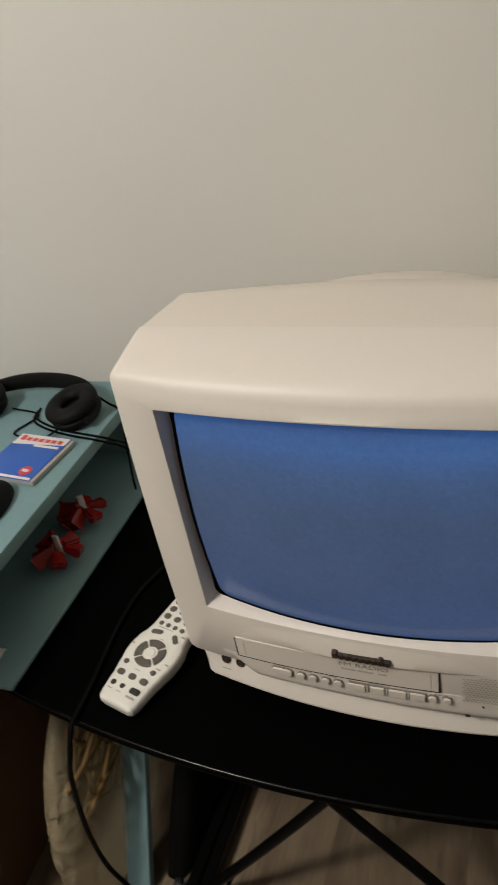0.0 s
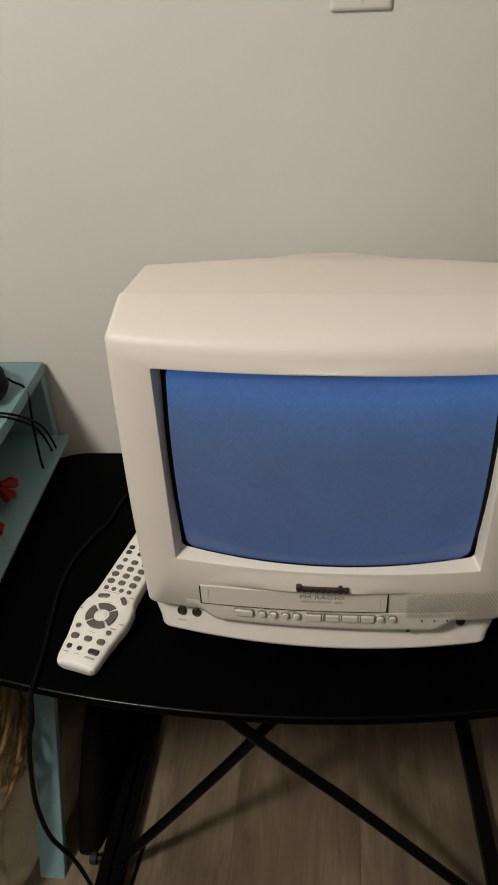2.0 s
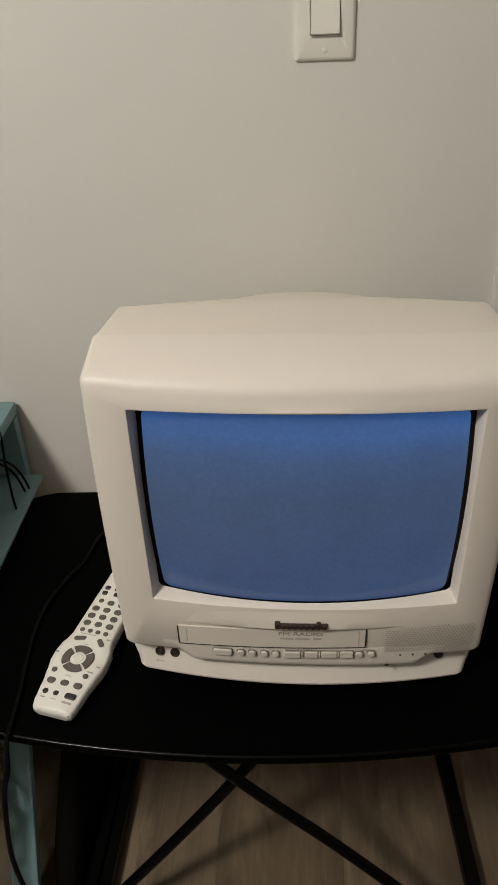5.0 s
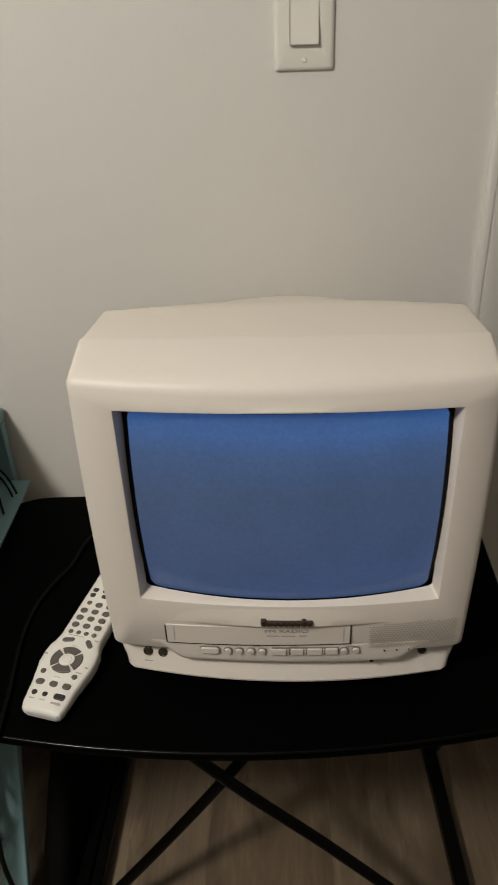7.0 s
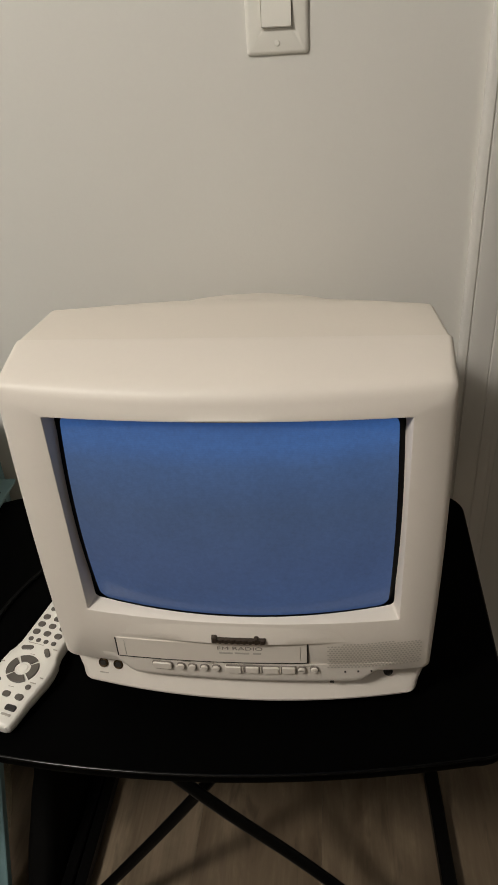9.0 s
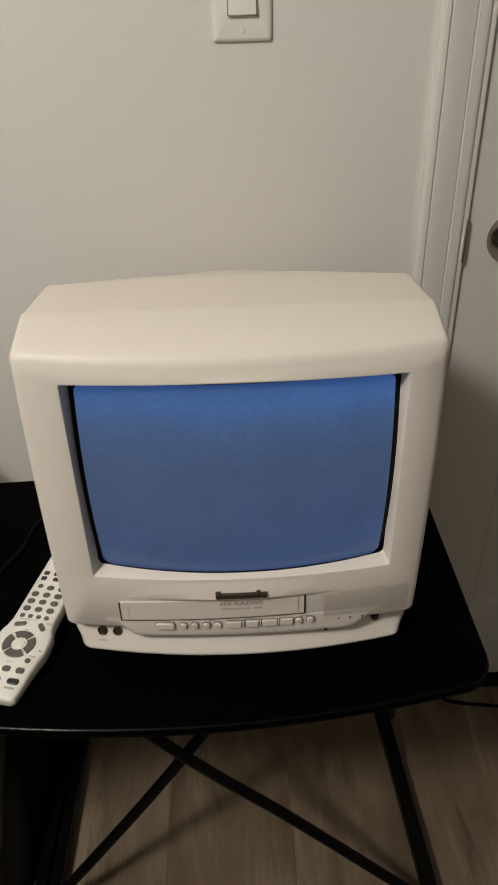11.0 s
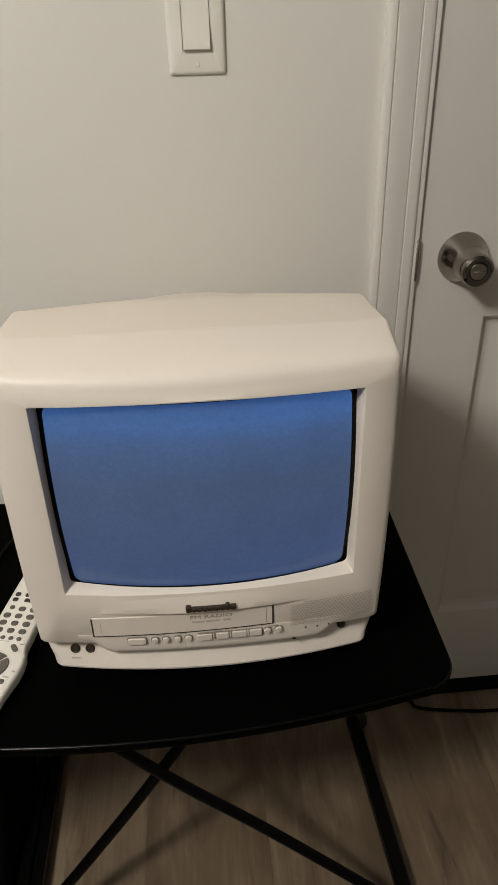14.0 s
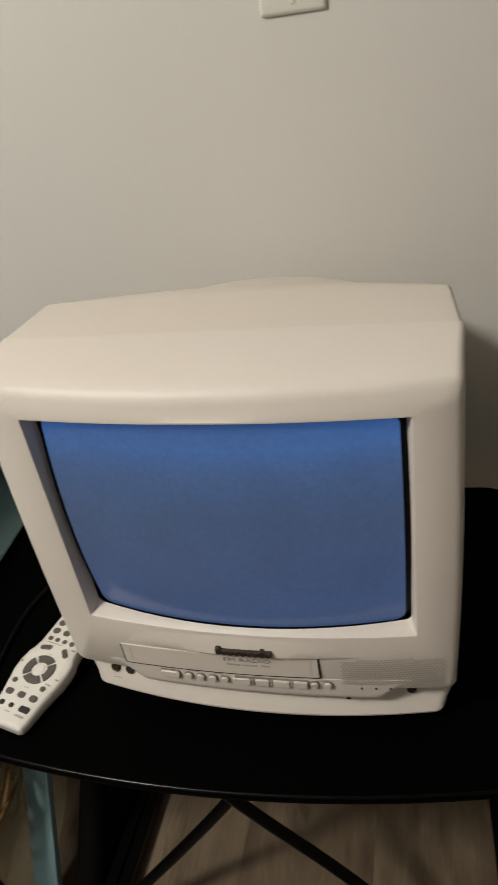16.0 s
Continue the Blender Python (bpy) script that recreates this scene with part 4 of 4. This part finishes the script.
def headphones():
    hp = thing("headphones", "black over-ear headphones lying flat on the teal desk", "headphones", (-0.578, 0.926, DESK_Z))
    hp.scale = (1.05, 0.98, 0.86)
    path = []
    for k in range(31):
        a = radians(180 * k / 30)
        path.append((0.098 * math.cos(a), 0.064 * math.sin(a) ** 0.8, 0.020 + 0.004 * math.sin(a)))
    bm = bmesh.new()
    loops = []
    for i, p in enumerate(path):
        p = Vector(p)
        d = (Vector(path[min(i + 1, 30)]) - Vector(path[max(i - 1, 0)])).normalized()
        side = Vector((d.y, -d.x, 0)).normalized()
        h = 0.010 + 0.006 * math.sin(math.pi * i / 30)
        t = 0.004 + 0.002 * math.sin(math.pi * i / 30)
        loops.append([p + side * t * math.cos(a) + Vector((0, 0, h * math.sin(a))) for a in (2 * math.pi * k / 12 for k in range(12))])
    loft(bm, loops, cap_first=True, cap_last=True)
    part("headband", bm, HEADPHONE, hp)
    for s in (-1, 1):
        m = Matrix.Translation((s * 0.084, -0.006, 0.0)) @ Matrix.Rotation(radians(s * -8), 4, "Y") @ Matrix.Rotation(radians(10), 4, "X") @ Matrix.Diagonal((1.0, 1.14, 1, 1))
        cup = part("ear_cup", lathe(bmesh.new(), ((0.020, 0.003), (0.032, 0.005), (0.036, 0.012), (0.036, 0.020), (0.033, 0.024)), m, 28), HEADPHONE, hp)
        prof = [(0.0255 + 0.0125 * math.cos(a), 0.033 + 0.011 * math.sin(a)) for a in (radians(-90 + 15 * k) for k in range(0, 22))]
        part("ear_cushion", lathe(bmesh.new(), prof, m, 32), HEADPHONE, cup, "soft black ear cushion")
        part("yoke", tube(bmesh.new(), smooth_path([(s * 0.098, 0.004, 0.018), (s * 0.112, -0.012, 0.017), (s * 0.112, -0.036, 0.016)], 5), 0.0055, 8), HEADPHONE, hp)
    cord = smooth_path([(0.075, -0.050, 0.010), (0.055, -0.068, 0.003), (0.005, -0.060, 0.003), (0.015, -0.010, 0.003), (-0.04, 0.005, 0.003)], 8)
    part("cord", tube(bmesh.new(), cord, 0.0016, 6), CORD, hp)
    return hp


headphones()


def booklet():
    m = thing("booklet", "thin booklet with blue and white cover lying on the teal desk", "book", (-0.511, 0.8105, DESK_Z), -4.5)
    w, d = 0.088, 0.096
    part("page_block", boxed((-w / 2, -d / 2, 0.0005), (w / 2 + 0.005, d / 2 - 0.002, 0.0070), 0.0008), PAPER, m, "grey page edges")
    part("cover", boxed((-w / 2, -d / 2, 0.0072), (w / 2, d / 2, 0.0085), 0.0004), COVER_BLUE, m)
    bm = prism(bmesh.new(), [(-w / 2 + 0.002, d / 2 - 0.026), (w / 2 - 0.001, d / 2 - 0.017), (w / 2 - 0.001, d / 2 - 0.0015), (-w / 2 + 0.002, d / 2 - 0.0015)], 0.0086, 0.0089)
    band = part("title_band", bm, COVER_WHITE, m, "white title band")
    for k in range(7):
        x = -0.032 + 0.0108 * k
        h = 0.011 if k == 0 else 0.0075
        bm = boxed((x - 0.0042, d / 2 - 0.016, 0.0090), (x + 0.0042, d / 2 - 0.016 + h, 0.0092), 0.0001, 1)
        part("print_bar", bm, COVER_RED, band)
    part("print_bar", boxed((-0.004, d / 2 - 0.0265, 0.0086), (0.038, d / 2 - 0.022, 0.0089)), COVER_WHITE, m)
    part("print_bar", boxed((-0.043, -d / 2 + 0.001, 0.0086), (0.043, -d / 2 + 0.0055, 0.0089)), COVER_WHITE, m)
    part("round_emblem", lathe(bmesh.new(), ((0.0095, 0.0086), (0.0095, 0.0090), (0.009, 0.0091)), Matrix.Translation((0.024, -0.030, 0)), 24), COVER_RED, m)
    part("emblem_bar", boxed((0.019, -0.0325, 0.0091), (0.029, -0.0275, 0.0093)), COVER_WHITE, m)
    return m


booklet()


def mouse():
    m = thing("computer_mouse", "black computer mouse on the teal desk", "mouse", (-0.499, 0.703, DESK_Z), 8)
    m.scale = (0.9, 0.88, 0.85)
    bm = bmesh.new()
    loops = []
    for k in range(13):
        t = k / 12
        u = -0.05 + 0.10 * t
        w = 0.030 * math.sin(math.pi * (0.08 + 0.84 * t)) ** 0.4
        h = 0.034 * math.sin(math.pi * (0.10 + 0.78 * t)) ** 0.6
        loops.append([(w * math.cos(a), u, 0.001 + h * max(0, math.sin(a)) ** 0.8) for a in (math.pi * j / 14 for j in range(15))])
    loft(bm, loops, cap_first=True, cap_last=True)
    part("body", bm, HEADPHONE, m)
    part("wheel", lathe(bmesh.new(), ((0.008, -0.003), (0.009, 0), (0.008, 0.003)), Matrix.Translation((0, 0.032, 0.024)) @ Matrix.Rotation(radians(90), 4, "Y"), 16), RUBBER, m)
    return m


mouse()


def red_clip(place, turn):
    c = thing("red_clip", "glossy red four-lobed clip with a pale tab on the teal shelf", "clip", place, turn, "clips on the shelf")
    bm = bmesh.new()
    for k in range(5):
        a = radians(72 * k + 10)
        m = Matrix.Rotation(a, 4, "Z") @ Matrix.Translation((0.019, 0, 0.0135)) @ Matrix.Rotation(radians(18), 4, "Y") @ Matrix.Rotation(radians(25 if k % 2 else -15), 4, "X")
        n0 = len(bm.verts)
        made = bmesh.ops.create_cube(bm, size=1.0)["verts"]
        for v in made:
            taper = 1.15 if v.co.x > 0 else 0.55
            v.co = m @ Vector((v.co.x * 0.026, v.co.y * 0.021 * taper, v.co.z * 0.013 * taper))
        bmesh.ops.bevel(bm, geom=list({e for v in made for e in v.link_edges}), offset=0.003, segments=2, affect="EDGES")
    low = min(v.co.z for v in bm.verts)
    for v in bm.verts:
        v.co.z -= low
    part("petal_body", bm, RED_GLOSS, c)
    part("tab", boxed((-0.004, -0.002, 0.012), (0.005, 0.002, 0.046), 0.0012), COVER_WHITE, c, "pale plastic tab")
    return c


red_clip((-0.455, 0.748, 0.6085), 0)
red_clip((-0.466, 0.831, 0.6085), 40)


def cable(name, label, points, r=0.003, sides=8):
    ob = link(name, tube(bmesh.new(), smooth_path(points, 10), r, sides), CORD)
    return tagged(ob, label, "cable")


cable("power_cord", "black power cord running over the table and hanging off its front",
      [(-0.20, 0.935, 0.6035), (-0.258, 0.898, 0.6035), (-0.287, 0.852, 0.6035), (-0.296, 0.803, 0.6035), (-0.311, 0.768, 0.6035), (-0.324, 0.723, 0.6035), (-0.326, 0.675, 0.6035), (-0.321, 0.626, 0.6035),
       (-0.315, 0.584, 0.6035), (-0.311, 0.546, 0.6045), (-0.310, 0.525, 0.6010), (-0.307, 0.507, 0.580), (-0.317, 0.504, 0.545), (-0.328, 0.503, 0.482), (-0.336, 0.503, 0.421), (-0.338, 0.504, 0.368),
       (-0.335, 0.505, 0.329), (-0.327, 0.507, 0.298), (-0.317, 0.511, 0.250), (-0.312, 0.520, 0.150), (-0.311, 0.535, 0.050), (-0.310, 0.548, 0.0060), (-0.300, 0.590, 0.0036), (-0.290, 0.680, 0.0036)], 0.0030)
cable("headphone_cord", "thin black headphone cord falling from the desk onto the table",
      [(-0.505, 0.958, 0.748), (-0.482, 0.956, 0.744), (-0.458, 0.950, 0.7345), (-0.445, 0.948, 0.7290), (-0.440, 0.947, 0.712), (-0.439, 0.937, 0.672), (-0.431, 0.917, 0.625), (-0.425, 0.906, 0.6040), (-0.420, 0.882, 0.6022)], 0.0018, 6)
for dy, dx in ((0.0, 0.0), (0.008, 0.004)):
    cable("thin_cable", "thin black cable hanging over the teal desk's edge",
          [(-0.572, 0.928 + dy, 0.7288), (-0.562, 0.903 + dy, 0.7288), (-0.532, 0.886 + dy, 0.7288), (-0.490, 0.874 + dy, 0.7288), (-0.440 + dx, 0.868 + dy, 0.7275), (-0.433 + dx, 0.889 + dy, 0.708), (-0.432 + dx, 0.911 + dy, 0.688),
           (-0.431 + dx, 0.932 + dy, 0.664), (-0.430 + dx, 0.948 + dy, 0.634), (-0.427 + dx, 0.953 + dy, 0.6050), (-0.424 + dx, 0.935 + dy, 0.6022), (-0.424 + dx, 0.905 + dy, 0.6022)], 0.0017, 6)
cable("floor_cable", "black cable lying on the floor beside the door",
      [(0.20, 1.018, 0.0035), (0.378, 1.004, 0.0035), (0.406, 0.981, 0.0035), (0.473, 0.967, 0.0035), (0.568, 0.958, 0.0035), (0.75, 0.965, 0.0035), (1.05, 1.0, 0.0035)], 0.0034)


# ---- under the desk ----
def plastic_bag():
    bag = thing("plastic_bag", "clear plastic bag holding coiled tan rope on the floor", "bag", (-0.512, 0.716, 0), 10)
    bag.scale = (0.88, 0.98, 1.04)
    bm = bmesh.new()
    loops = []
    for k in range(37):
        t = k / 36
        z = 0.002 + 0.365 * t
        r = 0.150 * (1 - (1 - min(1, t / 0.16)) ** 2 * 0.28) * (1 - 0.86 * max(0.0, (t - 0.35) / 0.65) ** 1.9)
        loop = []
        for j in range(72):
            a = 2 * math.pi * j / 72
            slant = a * 1.6 + z * 7.0
            w = 1 + 0.07 * noise.noise(Vector((math.cos(a) * 1.6, math.sin(a) * 1.6, z * 7))) + 0.045 * (1 - abs(noise.noise(Vector((slant * 2.2, z * 22 - a * 1.1, 5))))) ** 3
            loop.append((r * w * math.cos(a) * 0.42, r * w * math.sin(a) * 1.15 - 0.03 * t, z))
        loops.append(loop)
    loft(bm, loops, cap_first=True, cap_last=True)
    part("film", bm, FILM, bag, "crinkled clear plastic film", angle=40)
    rope = []
    for k in range(90):
        a = k * 0.53
        r = 0.020 + 0.036 * (0.5 + 0.5 * math.sin(k * 0.37))
        rope.append((0.030 + r * math.cos(a) * 0.5, -0.045 + r * math.sin(a) * 1.5, 0.170 + 0.17 * k / 90 + 0.020 * math.sin(k * 0.9)))
    part("rope", tube(bmesh.new(), rope, 0.0042, 8), STRAW, bag, "coiled tan rope")
    # a gathered corner of the film that pokes out behind the desk's leg
    bm = bmesh.new()
    loops = []
    for k in range(13):
        t = k / 12
        r = 0.040 * math.sin(math.pi * (0.10 + 0.86 * t)) ** 0.8
        loops.append([(0.050 + 0.045 * t + 0.35 * r * math.cos(a), 0.03 + r * math.sin(a) * (1 + 0.25 * noise.noise(Vector((a, t * 5, 1)))), 0.13 + 0.10 * t + 0.5 * r * math.cos(a)) for a in (2 * math.pi * j / 24 for j in range(24))])
    loft(bm, loops, cap_first=True, cap_last=True)
    part("film_corner", bm, FILM, bag, "gathered corner of clear film", angle=40)
    return bag


plastic_bag()


def carton():
    c = thing("cardboard_box", "dark brown cardboard box with open flaps under the desk", "box", (-0.768, 0.640, 0), 3)
    t = 0.004
    w, d, h = 0.13, 0.21, 0.40
    for name, lo, hi in (("side", (-w, -d, 0), (w, -d + t, h)), ("side", (-w, d - t, 0), (w, d, h)), ("side", (-w, -d + t, 0), (-w + t, d - t, h)), ("side", (w - t, -d + t, 0), (w, d - t, h)),
                         ("bottom", (-w + t, -d + t, 0.001), (w - t, d - t, t))):
        part(name, boxed(lo, hi, 0.001, 1), CARDBOARD, c)
    bm = boxed((0, -d, -t / 2), (0.085, d, t / 2), 0.001, 1)
    bm.transform(Matrix.Translation((w - t, 0, h)) @ Matrix.Rotation(radians(70), 4, "Y"))
    part("flap", bm, CARDBOARD, c)
    part("paper_label", boxed((-0.05, -d - 0.0012, 0.25), (0.04, -d - 0.0002, 0.30)), COVER_WHITE, c, "white paper label")
    return c


carton()


def black_case():
    c = thing("black_bag", "slim black fabric bag standing on the floor under the table", "bag", (-0.384, 0.80, 0))
    bm = bmesh.new()
    loops = []
    for k in range(9):
        t = k / 8
        z = 0.002 + 0.29 * t
        g = 0.026 - 0.010 * t + 0.004 * math.sin(6 * t)
        l = 0.165 - 0.10 * t
        loops.append([(g * math.copysign(abs(math.cos(a)) ** 0.6, math.cos(a)) + 0.004 * noise.noise(Vector((a, z * 20, 3))), 0.10 * t + l * math.copysign(abs(math.sin(a)) ** 0.5, math.sin(a)), z)
                      for a in (2 * math.pi * j / 32 for j in range(32))])
    loft(bm, loops, cap_first=True, cap_last=True)
    part("body", bm, BLACK_CLOTH, c)
    part("handle", tube(bmesh.new(), smooth_path([(0, 0.06, 0.286), (0, 0.07, 0.312), (0, 0.13, 0.312), (0, 0.14, 0.286)], 8), 0.006, 8), BLACK_CLOTH, c)
    return c


black_case()


def paper_scrap():
    """A little crumpled sheet."""
    bm = bmesh.new()
    rng = random.Random(11)
    n = 7
    pts = [[(0.007 * (i - 3), 0.006 * (k - 3), 0.004 + 0.012 * abs(noise.noise(Vector((i * 0.7, k * 0.6, 2.0)))) + 0.002 * rng.random()) for i in range(n)] for k in range(n)]
    top = [[bm.verts.new(p) for p in row] for row in pts]
    low = [[bm.verts.new((p[0], p[1], p[2] - 0.0008)) for p in row] for row in pts]
    for k in range(n - 1):
        for i in range(n - 1):
            bm.faces.new((top[k][i], top[k][i + 1], top[k + 1][i + 1], top[k + 1][i]))
            bm.faces.new((low[k][i], low[k + 1][i], low[k + 1][i + 1], low[k][i + 1]))
    edge = [(0, i) for i in range(n)] + [(k, n - 1) for k in range(1, n)] + [(n - 1, i) for i in range(n - 2, -1, -1)] + [(k, 0) for k in range(n - 2, 0, -1)]
    for (a, b), (c, d) in zip(edge, edge[1:] + edge[:1]):
        bm.faces.new((top[a][b], low[a][b], low[c][d], top[c][d]))
    drop = min(v.co.z for v in bm.verts)
    for v in bm.verts:
        v.co.z -= drop
    ob = link("paper_scrap", bm, COVER_WHITE, 12)
    ob.location = (-0.462, 0.578, 0.6085)
    return tagged(ob, "small crumpled white paper on the teal shelf", "paper")


paper_scrap()


# ---- floor planks ----
def planks():
    width, length = 0.2145, 1.22
    meshes = {}
    rng = random.Random(7)

    def plank_mesh(l):
        key = round(l, 3)
        if key not in meshes:
            bm = boxed((-width / 2 + 0.0001, -l / 2 + 0.0001, -0.0115), (width / 2 - 0.0001, l / 2 - 0.0001, 0.0), 0.0004, 1)
            finish(bm)
            me = bpy.data.meshes.new("plank")
            bm.to_mesh(me)
            bm.free()
            me.materials.append(FLOOR_WOOD)
            meshes[key] = me
        return meshes[key]
    first = 0.0715 - width / 2 - 15 * width
    lo_y, hi_y = ROOM[2] - 0.01, WALL_Y + 0.12
    for i in range(40):
        x = first + width * i
        if not ROOM[0] - 0.08 < x < ROOM[1] + 0.08:
            continue
        y = lo_y - rng.choice((0.1, 0.3, 0.5, 0.7, 0.9))
        while y < hi_y:
            a, b = max(y, lo_y), min(y + length, hi_y)
            if b - a > 0.05:
                ob = new("plank", plank_mesh(b - a))
                ob.location, ob.parent = (x, (a + b) / 2, 0), floor
            y += length


planks()
